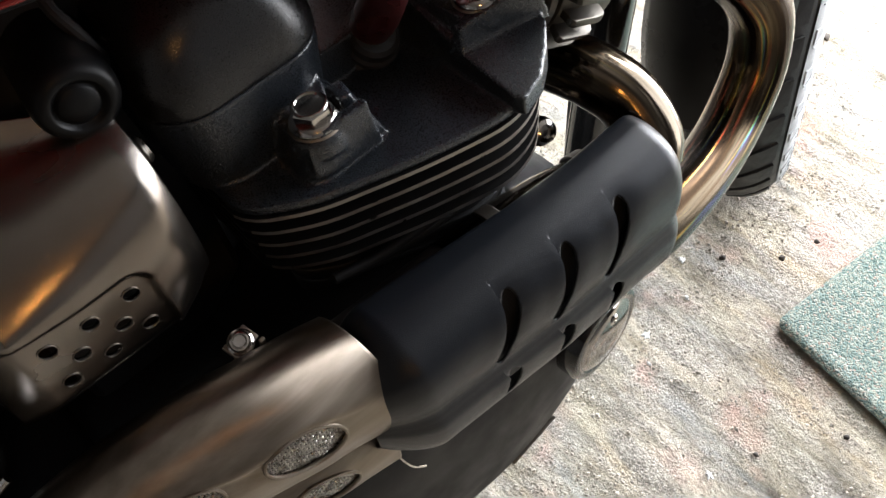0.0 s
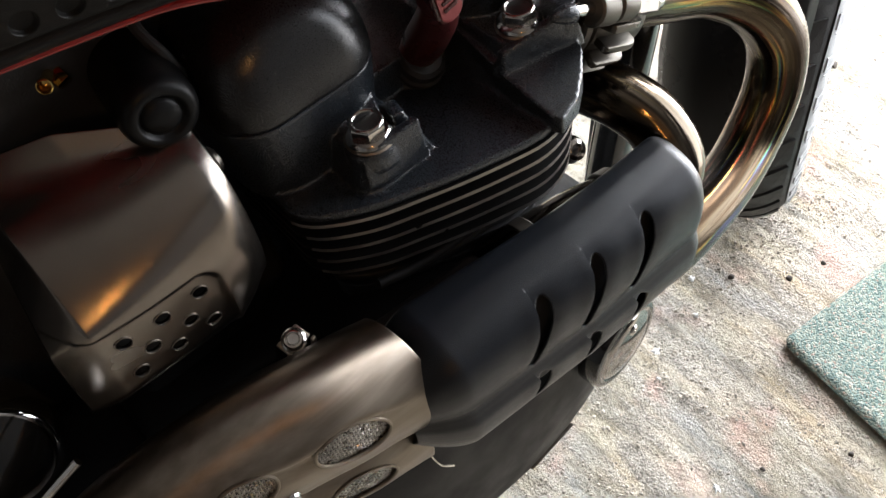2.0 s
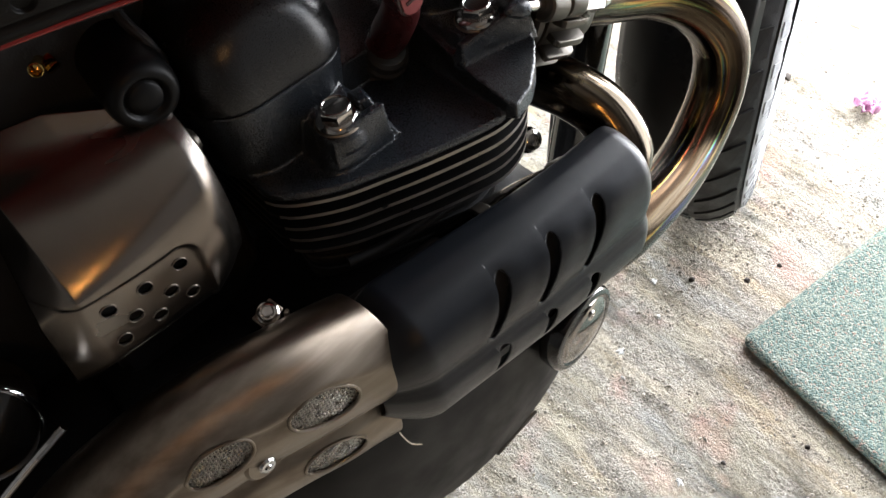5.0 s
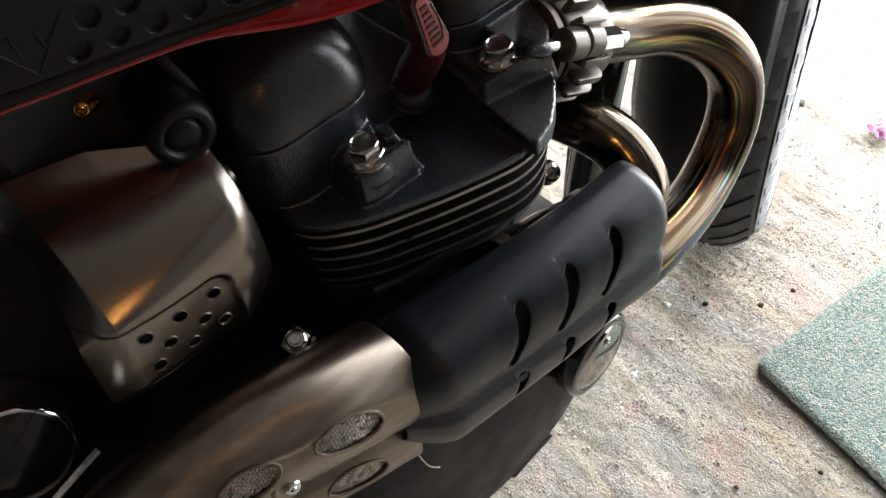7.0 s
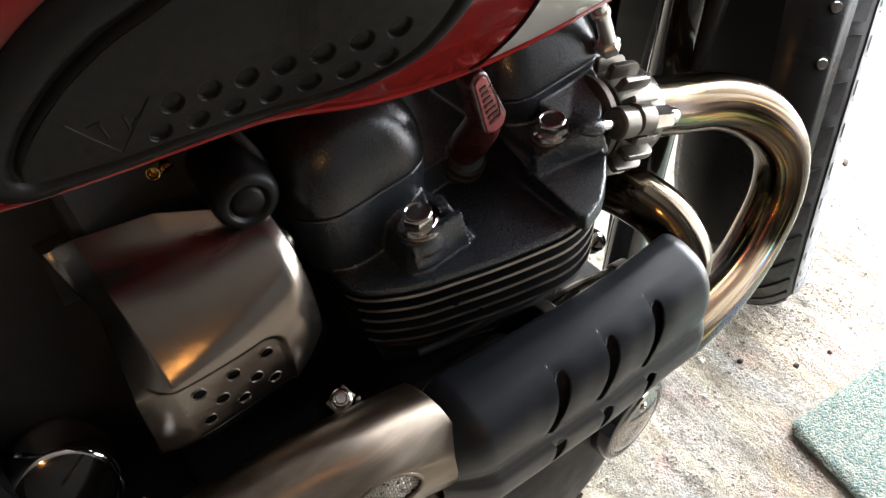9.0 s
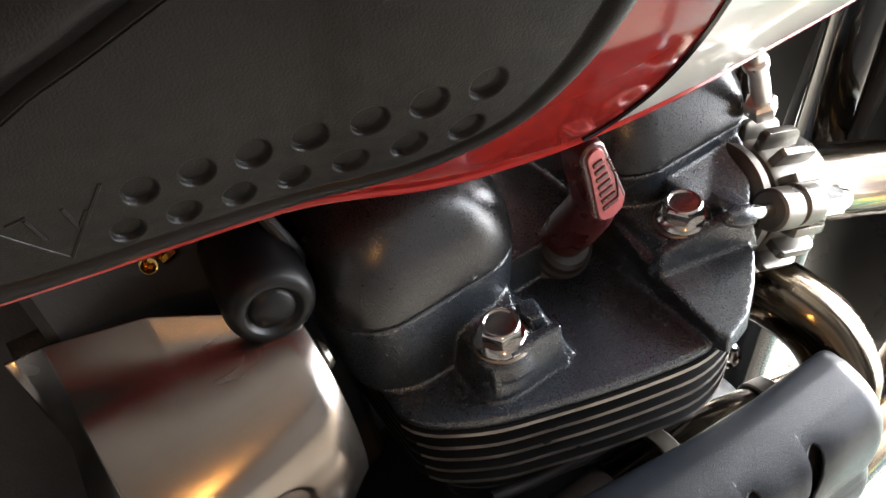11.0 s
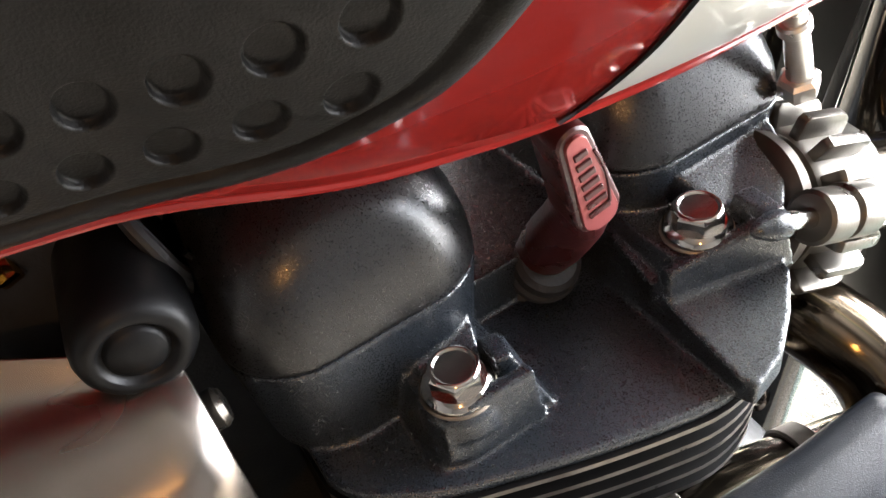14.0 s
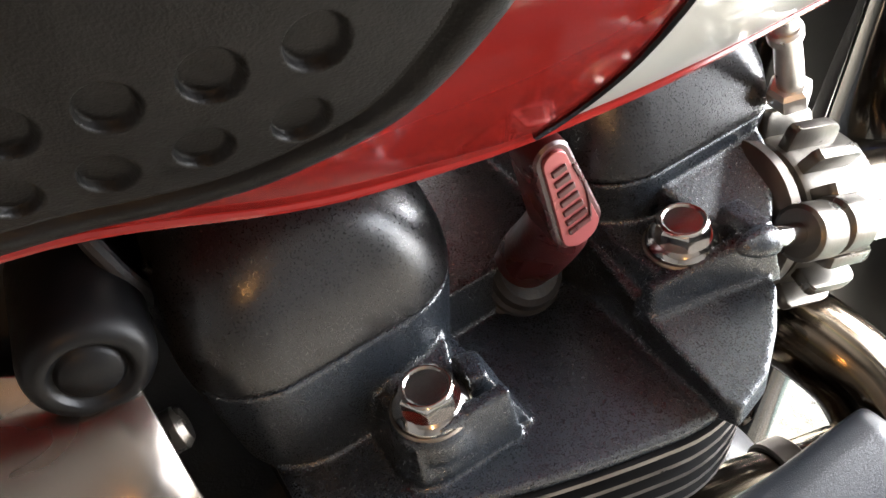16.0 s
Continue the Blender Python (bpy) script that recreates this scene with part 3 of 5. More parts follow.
def build_mat():
    """A carpet offcut with a dark bound edge; its corner lies ahead of the machine."""
    m = new("floor_mat")
    m.matrix_world = pose(0.104, 0.478, 0.0, 0, 0, -6.5)
    tagged(m, "faded green carpet mat with a dark bound edge lying on concrete", "mat")
    w, h, r = 0.62, 0.95, 0.016

    def outline(inset, n=8):
        pts = []
        for cx, cy, a0 in ((r, r, 180), (w - r, r, 270), (w - r, h - r, 0), (r, h - r, 90)):
            for k in range(n):
                a = radians(a0 + 90 * k / (n - 1))
                pts.append((cx + (r - inset) * math.cos(a), cy + (r - inset) * math.sin(a)))
        return pts

    part("backing", prism_bm(outline(0.0045), 0.0, 0.0070, 0.0020), M_MATEDGE, m, "dark bound edge of the mat")
    # pile: a gently uneven sheet with rounded shoulder
    nx, ny = 120, 180
    verts, faces = [], []
    for i in range(nx + 1):
        for j in range(ny + 1):
            x, y = w * i / nx, h * j / ny
            e = min(x, y, w - x, h - y)
            z = 0.0120 - 0.0065 * max(0, 1 - e / 0.010) ** 2.5 + 0.0012 * noise.noise((x * 120, y * 120, 0)) + 0.0008 * noise.noise((x * 20, y * 20, 3))
            if x < r and y < r:
                d = math.hypot(r - x, r - y)
                if d > r:
                    k = r / d
                    x, y = r - (r - x) * k, r - (r - y) * k
                    z = 0.0055
            verts.append((x, y, z))
    for i in range(nx):
        for j in range(ny):
            faces.append((i * (ny + 1) + j, (i + 1) * (ny + 1) + j, (i + 1) * (ny + 1) + j + 1, i * (ny + 1) + j + 1))
    finish("carpet_top", verts, faces, M_MAT, m, "short looped faded green pile", angle=180)


build_mat()

# ---- the motorcycle ----
bike = new("motorcycle")
bike.matrix_world = pose(-0.0073, 0, 0, 0, -6.0, 0)
tagged(bike, "red and grey motorcycle with black engine, leaning on its stand", "motorcycle")

# plan outline of the cylinder head's finning, right half, rear to front
FIN_RIGHT = [(0.020, -0.0478), (0.056, -0.0478), (0.0725, -0.0480), (0.0765, -0.0474), (0.0795, -0.0455), (0.088, -0.0385), (0.101, -0.019), (0.110, 0.004), (0.118, 0.027),
             (0.125, 0.052), (0.1285, 0.070), (0.1265, 0.086), (0.119, 0.101), (0.104, 0.115), (0.075, 0.122), (0.02, 0.124)]


def head_outline(inset=0.0, n=56):
    right = spline(FIN_RIGHT, n)
    c = np.array([0.0, 0.033])
    out = []
    for x, y in right:
        d = np.array([x, y]) - c
        L = np.linalg.norm(d)
        q = c + d * (L - inset) / L
        out.append((q[0], q[1]))
    return out + [(-x, y) for x, y in reversed(out)]


def build_head():
    part("head_core", prism_bm(head_outline(0.027), 0.56, 0.697), M_DARK, bike)
    for i in range(5):
        z = 0.6948 - 0.0104 * i
        bm = prism_bm(head_outline(0.0008 * i), z - 0.0012, z + 0.0012)
        bmesh.ops.recalc_face_normals(bm, faces=bm.faces)
        bm.normal_update()
        for f in bm.faces:
            f.material_index = 1 if f.normal.x > 0.35 else 0
        part("fin", bm, [M_CASE, M_EDGE], bike, "black cooling fin with a bare machined edge", angle=40)
    for i in range(6):
        z = 0.642 - 0.0115 * i
        part("barrel_fin", prism_bm(head_outline(0.022 + 0.001 * i), z - 0.0016, z + 0.0016, 0.0005, 1), M_DARK, bike)


def revolve_bm(origin, axis, profile, seg=40):
    v, f = revolve_geo(origin, axis, profile, seg)
    bm = bmesh.new()
    vs = [bm.verts.new(p) for p in v]
    for q in f:
        bm.faces.new([vs[k] for k in q])
    return bm


def round_box(y0, y1, x1, x0=-0.03, r=0.0255, grow=0.0, r_front=0.0255):
    """Plan outline of a cam box: square at the inner end, well rounded at the outer corners."""
    y0, y1, x1 = y0 - grow, y1 + grow, x1 + grow
    pts = [(x0, y1), (x0, y0)]
    for cy, a0, q in ((y0 + r, -90, r), (y1 - r_front, 0, r_front)):
        pts += [(x1 - q + q * math.cos(radians(a0 + 11.25 * k)), cy + q * math.sin(radians(a0 + 11.25 * k))) for k in range(9)]
    return pts


def build_casting():
    """The top of the cylinder head: deck, cam boxes, bosses, ridges and gusset, cast in one piece with soft fillets."""
    deck = [(x, y) for x, y in head_outline(0.0015) if x > -0.035]
    bits = [prism_bm(deck, 0.6965, 0.7015)]
    for y0, y1, rf in ((-0.0565, 0.0310, 0.0255), (0.0765, 0.1572, 0.015)):
        bits.append(prism_bm(round_box(y0, y1, 0.0705, grow=-0.0045, r_front=rf), 0.6985, 0.7472, top_shift=round_box(y0, y1, 0.0705, grow=0.0002, r_front=rf)))
    bits.append(prism_bm([(0.050, 0.012), (0.050, 0.086), (-0.03, 0.086), (-0.03, 0.012)], 0.6985, 0.722))
    # rear bolt boss: sloping pedestal, its outer ridge, the step beside the bolt and a skirt to the deck
    bits.append(prism_bm([(0.0966, 0.0240), (0.0968, -0.008), (0.0940, -0.0150), (0.086, -0.0170), (0.060, -0.016), (0.055, 0.024)], 0.6985, 0.7225,
                         top_shift=[(0.0945, 0.0205), (0.0945, -0.003), (0.0910, -0.0095), (0.085, -0.0120), (0.064, -0.010), (0.060, 0.0205)]))
    bits.append(prism_bm([(0.0992, 0.0222), (0.0980, -0.0035), (0.0952, -0.0130), (0.0880, -0.0105), (0.0915, -0.002), (0.0925, 0.0205)], 0.7045, [0.7300, 0.7283, 0.7225, 0.7225, 0.7283, 0.7300],
                         top_shift=[(0.0985, 0.0203), (0.0962, -0.0035), (0.0938, -0.0115), (0.0880, -0.0105), (0.0915, -0.002), (0.0935, 0.0195)]))
    bits.append(revolve_bm((0.085, 0, 0.7140), (0, 0, 1), [(0.0140, 0), (0.0136, 0.0080), (0.0124, 0.0102)]))
    bits.append(prism_bm([(0.0945, 0.0295), (0.078, 0.0300), (0.074, 0.011), (0.092, 0.011)], 0.6985, 0.7315, top_shift=[(0.0905, 0.0175), (0.0795, 0.0200), (0.0775, 0.0125), (0.0890, 0.0120)]))
    bits.append(prism_bm([(0.060, -0.008), (0.078, -0.006), (0.080, 0.012), (0.060, 0.020)], 0.6985, [0.729, 0.7225, 0.7225, 0.730]))
    # front gusset, boss, ridge and web
    pad = [(0.0950, 0.0755), (0.1285, 0.0752), (0.1340, 0.0775), (0.1300, 0.0925), (0.1210, 0.1052), (0.1105, 0.1160), (0.094, 0.121), (0.05, 0.121), (0.05, 0.080)]
    bits.append(prism_bm(pad, 0.6985, [0.716 - 0.18 * (x - 0.0956) + 0.078 * (y - 0.0751) for x, y in pad]))
    bits.append(prism_bm([(0.1010, 0.1235), (0.1025, 0.108), (0.0905, 0.0745), (0.05, 0.072), (0.05, 0.1235)], 0.6985, 0.7275,
                         top_shift=[(0.0975, 0.1205), (0.0980, 0.108), (0.0880, 0.084), (0.052, 0.082), (0.052, 0.1205)]))
    bits.append(prism_bm([(0.1050, 0.1200), (0.1045, 0.109), (0.0960, 0.0755), (0.0875, 0.074), (0.0950, 0.109), (0.0950, 0.1200)], 0.712, [0.7355, 0.7345, 0.7265, 0.7265, 0.7345, 0.7355],
                         top_shift=[(0.1025, 0.1180), (0.1020, 0.109), (0.0935, 0.0785), (0.0885, 0.0785), (0.0965, 0.109), (0.0965, 0.1180)]))
    bits.append(revolve_bm((0.085, 0.098, 0.7204), (0, 0, 1), [(0.0152, 0), (0.0138, 0.0060), (0.0124, 0.0078)]))
    bits.append(prism_bm([(0.1075, 0.1225), (0.086, 0.1235), (0.085, 0.1075), (0.1045, 0.1085)], 0.712, 0.7390, top_shift=[(0.1035, 0.1180), (0.0885, 0.1185), (0.0875, 0.1105), (0.1015, 0.1110)]))
    bits.append(prism_bm([(0.056, 0.098), (0.088, 0.108), (0.098, 0.1245), (0.084, 0.1400), (0.056, 0.150)], 0.6985, [0.7475, 0.731, 0.731, 0.7380, 0.7480]))
    # the point of the boss that takes the exhaust stud
    bits.append(revolve_bm((0.1055, 0.0990, 0.7415), (0.13, 0.91, -0.24), [(0.0006, 0), (0.0030, 0.003), (0.0050, 0.009), (0.0052, 0.0140), (0.0040, 0.0160)], 16))
    whole = bmesh.new()
    for bm in bits:
        bmesh.ops.recalc_face_normals(bm, faces=bm.faces)
        me = bpy.data.meshes.new("bit")
        bm.to_mesh(me)
        bm.free()
        whole.from_mesh(me)
        bpy.data.meshes.remove(me)
    ob = part("cylinder_head", whole, M_HEAD, bike, "satin black cast cylinder head with bolt bosses and a faceted gusset", angle=180)
    rem = ob.modifiers.new("casting", "REMESH")
    rem.mode, rem.voxel_size, rem.use_smooth_shade = "VOXEL", 0.0009, True
    sm = ob.modifiers.new("fillets", "SMOOTH")
    sm.factor, sm.iterations = 0.5, 6


def cam_cover(y0, y1, x0=0.0705, ztop=0.797, r_front=0.0255, crown=0.0):
    """A rounded cam cover that runs across the head: a loft of rounded sections from its seam up."""
    rings = []
    seam = 0.7475
    for h, inset in ((0.0, 0.0012), (0.0003, 0.0004), (0.0008, 0.0000), (0.0018, -0.0002), (0.0030, -0.0002), (0.012, 0.0004), (0.022, 0.0025), (0.030, 0.005), (0.037, 0.010), (0.043, 0.017), (0.047, 0.025), (ztop - seam, 0.034)):
        ring = []
        r = 0.0255 - inset * 0.1
        hy, hx = (y1 - y0) / 2 - inset, x0 - inset * 0.75 - crown * (h / (ztop - seam)) ** 1.35
        cy = (y0 + y1) / 2
        for sx, sy, a0 in ((1, 1, 0), (-1, 1, 90), (-1, -1, 180), (1, -1, 270)):
            for k in range(9):
                a = radians(a0 + 11.25 * k)
                rr = min(r_front if sy > 0 else r, hy * 0.95)
                ring.append((sx * (hx - rr) + rr * math.cos(a), cy + sy * (hy - rr) + rr * math.sin(a), seam + h))
        rings.append(ring)
    n = len(rings[0])
    verts = [v for r in rings for v in r]
    faces = [(i * n + k, i * n + (k + 1) % n, (i + 1) * n + (k + 1) % n, (i + 1) * n + k) for i in range(len(rings) - 1) for k in range(n)]
    faces += [tuple(range(n)), tuple((len(rings) - 1) * n + k for k in range(n))]
    finish("cam_cover", verts, faces, M_COVER, bike, "smooth satin black cam cover with a fine seam", angle=30)


def head_bolt(x, y, z):
    """Chrome flanged hex bolt with a dished head; z is the top."""
    b = revolve("head_bolt", (x, y, z - 0.0110), (0, 0, 1), [(0.0110, 0), (0.0117, 0.0006), (0.0116, 0.0014), (0.0103, 0.0029), (0.0096, 0.0036)], M_ZINC, bike, "bright plated flanged head bolt", seg=40)
    v, f = revolve_geo((x, y, z - 0.0080), (0, 0, 1), [(0.0090, 0), (0.0090, 0.0052), (0.0080, 0.0066)], seg=6, start=0.5)
    finish("hex", v, f[:-1], M_ZINC, b, angle=20)
    revolve("dished_top", (x, y, z - 0.0022), (0, 0, 1), [(0.0082, 0.0004), (0.0077, 0.0010), (0.0071, 0.0013), (0.0066, 0.0010), (0.0057, -0.0004), (0.0045, -0.0016), (0.0034, -0.0024), (0.0016, -0.0028), (0.0002, -0.0029)], M_ZINC, b, seg=36, angle=60)
    revolve("washer", (x, y, z - 0.0124), (0, 0, 1), [(0.0124, 0), (0.0126, 0.0006), (0.0120, 0.0015)], M_STEEL, b, seg=40)


def build_bosses():
    head_bolt(0.085, 0.0, 0.7368)
    head_bolt(0.085, 0.098, 0.7408)


def build_plug_cap():
    """Oxblood plug cap: a round stem out of the plug well and a tilted lozenge head with a badge plate."""
    cap = tube("plug_cap", [(0.046, 0.058, 0.712), (0.059, 0.0600, 0.732), (0.070, 0.0600, 0.750), (0.078, 0.0570, 0.768)], [0.010, 0.011, 0.0105, 0.0085], M_PLUG, bike, "oxblood rubber spark plug cap with a badge plate", n=16)
    revolve("seal_ring", (0.0445, 0.0585, 0.7010), (0.5, -0.05, 0.8), [(0.0130, 0), (0.0142, 0.002), (0.0142, 0.005), (0.0124, 0.0062), (0.0134, 0.008), (0.0134, 0.0115), (0.0118, 0.013), (0.0126, 0.0145), (0.0120, 0.019), (0.0100, 0.021)], M_DARK, cap, "black ribbed rubber boot")

    def lozenge(off, grow, depth, name, mat, label):
        top, bot = np.array((0.0878, 0.0478, 0.7950)), np.array((0.0860, 0.0563, 0.7640))
        ax = (bot - top) / np.linalg.norm(bot - top)
        nrm = np.array((0.93, -0.12, 0.20))
        nrm -= ax * (nrm @ ax)
        nrm /= np.linalg.norm(nrm)
        side = np.cross(nrm, ax)
        r0, r1 = 0.0036 + grow, 0.0062 + grow
        ring = []
        for k in range(17):
            a = math.pi * k / 16
            ring.append(top + side * r0 * math.cos(a) - ax * r0 * math.sin(a))
        for k in range(17):
            a = math.pi * k / 16
            ring.append(bot - side * r1 * math.cos(a) + ax * r1 * math.sin(a))
        bm = bmesh.new()
        lo = [bm.verts.new(p + nrm * (off - depth)) for p in ring]
        hi = [bm.verts.new(p + nrm * off) for p in ring]
        bm.faces.new(lo[::-1])
        bm.faces.new(hi)
        for i in range(len(ring)):
            j = (i + 1) % len(ring)
            bm.faces.new((lo[i], lo[j], hi[j], hi[i]))
        bmesh.ops.recalc_face_normals(bm, faces=bm.faces)
        bevel_all(bm, 0.0004 if name == "badge_plate" else 0.0020, 3, 40)
        return part(name, bm, mat, cap, label), top, ax, side, nrm, bot

    lozenge(0.0, 0.0022, 0.015, "cap_head", M_PLUG, "")
    _, top, ax, side, nrm, bot = lozenge(0.0012, 0.0, 0.003, "badge_plate", M_PLATE, "dull red metal badge plate with raised maker's mark")
    # the maker's mark as plain raised bars and an arc
    L = np.linalg.norm(bot - top)
    rot = Matrix((tuple(side), tuple(ax), tuple(nrm))).transposed().to_4x4()
    for k in range(7):
        p = top + ax * (L * (0.10 + 0.135 * k)) + nrm * 0.0015
        part("mark_bar", box_bm((0.0046 + 0.0005 * k, 0.0024, 0.0009), Matrix.Translation(p) @ rot, 0.0003, 1), M_PLUG, cap)
    arc = [top + ax * (L * s) + side * (0.0032 + 0.0022 * math.sin(math.pi * s)) + nrm * 0.0014 for s in (0.15, 0.3, 0.45, 0.6, 0.75, 0.9)]
    tube("mark_arc", arc, 0.0005, M_PLUG, cap, n=14, seg=6)


build_head()
build_casting()
cam_cover(-0.0565, 0.0310)
cam_cover(0.0765, 0.1572, r_front=0.015, crown=0.019)
build_bosses()
build_plug_cap()

# ---- exhaust ----
PORT = np.array((0.0768, 0.1233, 0.7175))
PORT_DIR = np.array((0.03, 0.92, -0.38))
PORT_DIR /= np.linalg.norm(PORT_DIR)


def build_headers():
    path = [PORT, PORT + 0.06 * PORT_DIR, (0.0785, 0.2113, 0.6785), (0.0862, 0.2554, 0.6596), (0.1004, 0.2861, 0.6348), (0.1105, 0.3050, 0.5985), (0.1180, 0.3000, 0.5630), (0.1250, 0.2730, 0.5370),
            (0.1340, 0.2350, 0.5300), (0.1420, 0.190, 0.5340), (0.145, 0.14, 0.540), (0.138, 0.08, 0.555), (0.128, 0.0, 0.575)]
    pipe("header_pipe", path, 0.0203, M_HEADER, bike, "straw and blue tinted chrome exhaust header", n=110, seg=40)
    path = [PORT * (-1, 1, 1), (-0.0272, 0.146, 0.6904), (0.0141, 0.152, 0.6607), (0.0575, 0.154, 0.6443), (0.0985, 0.1615, 0.6405), (0.1210, 0.1680, 0.6270), (0.1390, 0.164, 0.6060), (0.1330, 0.140, 0.600), (0.1215, 0.09, 0.605), (0.1165, 0.03, 0.606)]
    pipe("header_pipe", path, 0.0188, M_BLUED, bike, "dark blued chrome exhaust header crossing behind", n=90, seg=36)


def build_collar():
    """Finned alloy exhaust clamp with a stud, a two-part lug and a long domed nut."""
    c0 = PORT + 0.0125 * PORT_DIR
    collar = revolve("exhaust_collar", c0, PORT_DIR, [(0.024, 0), (0.0268, 0.0006), (0.0282, 0.003), (0.0292, 0.030), (0.0290, 0.0360), (0.0280, 0.0385), (0.0262, 0.0394), (0.0215, 0.0392), (0.0207, 0.036)], M_ALLOY, bike, "finned grey alloy exhaust clamp", seg=64)
    s0, s1 = np.array((0.1078, 0.1115, 0.7395)), np.array((0.1085, 0.193, 0.6995))
    d = (s1 - s0) / np.linalg.norm(s1 - s0)
    u, v, a = frame_of(PORT_DIR)
    rel = Vector(s0 + d * 0.03 - PORT)
    rel -= a * rel.dot(a)
    lug_turn = math.atan2(rel.dot(v), rel.dot(u))
    # one fin: an axial rib with a raked, rounded front end
    for k in range(1, 18):
        t = lug_turn + 2 * math.pi * k / 18
        out = u * math.cos(t) + v * math.sin(t)
        m = Matrix((out, a.cross(out), a)).transposed().to_4x4()
        m.translation = Vector(c0)
        bm = bmesh.new()
        prof = [(0.024, 0.002), (0.0350, 0.0015), (0.0368, 0.0030), (0.0374, 0.0195), (0.0368, 0.0232), (0.0352, 0.0252), (0.0325, 0.0264), (0.024, 0.0270)]
        sides = [[bm.verts.new((r, w, h)) for r, h in prof] for w in (-0.0023, 0.0023)]
        bm.faces.new(sides[0])
        bm.faces.new(sides[1][::-1])
        for i in range(len(prof)):
            j = (i + 1) % len(prof)
            bm.faces.new((sides[0][i], sides[0][j], sides[1][j], sides[1][i]))
        bmesh.ops.recalc_face_normals(bm, faces=bm.faces)
        bevel_all(bm, 0.0009, 2, 40)
        bmesh.ops.transform(bm, matrix=m, verts=bm.verts)
        part("clamp_fin", bm, M_ALLOY, collar)
    revolve("port_flange", PORT + 0.0015 * PORT_DIR, PORT_DIR, [(0.024, 0), (0.0262, 0.0008), (0.0280, 0.002), (0.0284, 0.0060), (0.0270, 0.0075), (0.024, 0.0105)], M_FLANGE, collar, "dark flange behind the clamp", seg=48)
    revolve("stud", s0, d, [(0.0036, 0), (0.0036, 0.066)], M_ZINC, collar, "plated stud", seg=20)
    revolve("lug", s0 + d * 0.0145, d, [(0.0080, 0), (0.0094, 0.0010), (0.0096, 0.0022), (0.0096, 0.0135), (0.0086, 0.0146)], M_ALLOY, collar, "rounded clamp lug", seg=32)
    lift = Vector(s0 + d * 0.0293) + Vector(rel).normalized() * 0.0008 + Vector((0, 0, 0.0012))
    revolve("lug", lift, d, [(0.0082, 0), (0.0096, 0.0010), (0.0098, 0.0022), (0.0098, 0.0130), (0.0088, 0.0141)], M_ALLOY, collar, "rounded clamp lug", seg=32)
    revolve("nut_flange", s0 + d * 0.0440, d, [(0.0084, 0), (0.0086, 0.0012), (0.0074, 0.0022)], M_ZINC, collar, seg=28)
    v_, f_ = revolve_geo(s0 + d * 0.0460, d, [(0.0070, 0), (0.0076, 0.0006), (0.0076, 0.0180), (0.0066, 0.0195)], seg=6, start=0.3)
    finish("nut", v_, f_, M_ZINC, collar, "long chrome exhaust nut", angle=20)
    revolve("stud_tip", s0 + d * 0.0655, d, [(0.0058, 0), (0.0060, 0.001), (0.0058, 0.005), (0.0044, 0.0082), (0.002, 0.0100), (0.0003, 0.0104)], M_ZINC, collar, seg=24)


# heat shield section: x, and height as a share of the way from the valley up to the top (or down to the lower edge)
SHIELD = [(0.1325, 0.955), (0.1350, 0.985), (0.140, 1.0), (0.147, 1.0), (0.160, 0.93), (0.1690, 0.79), (0.1735, 0.58), (0.1745, 0.34), (0.1732, 0.13), (0.1718, 0.0),
          (0.1732, -0.10), (0.1750, -0.24), (0.1730, -0.52), (0.1650, -0.80), (0.155, -1.0)]


def shield_valley(y):
    return 0.5910 - 0.06 * (y - 0.06)


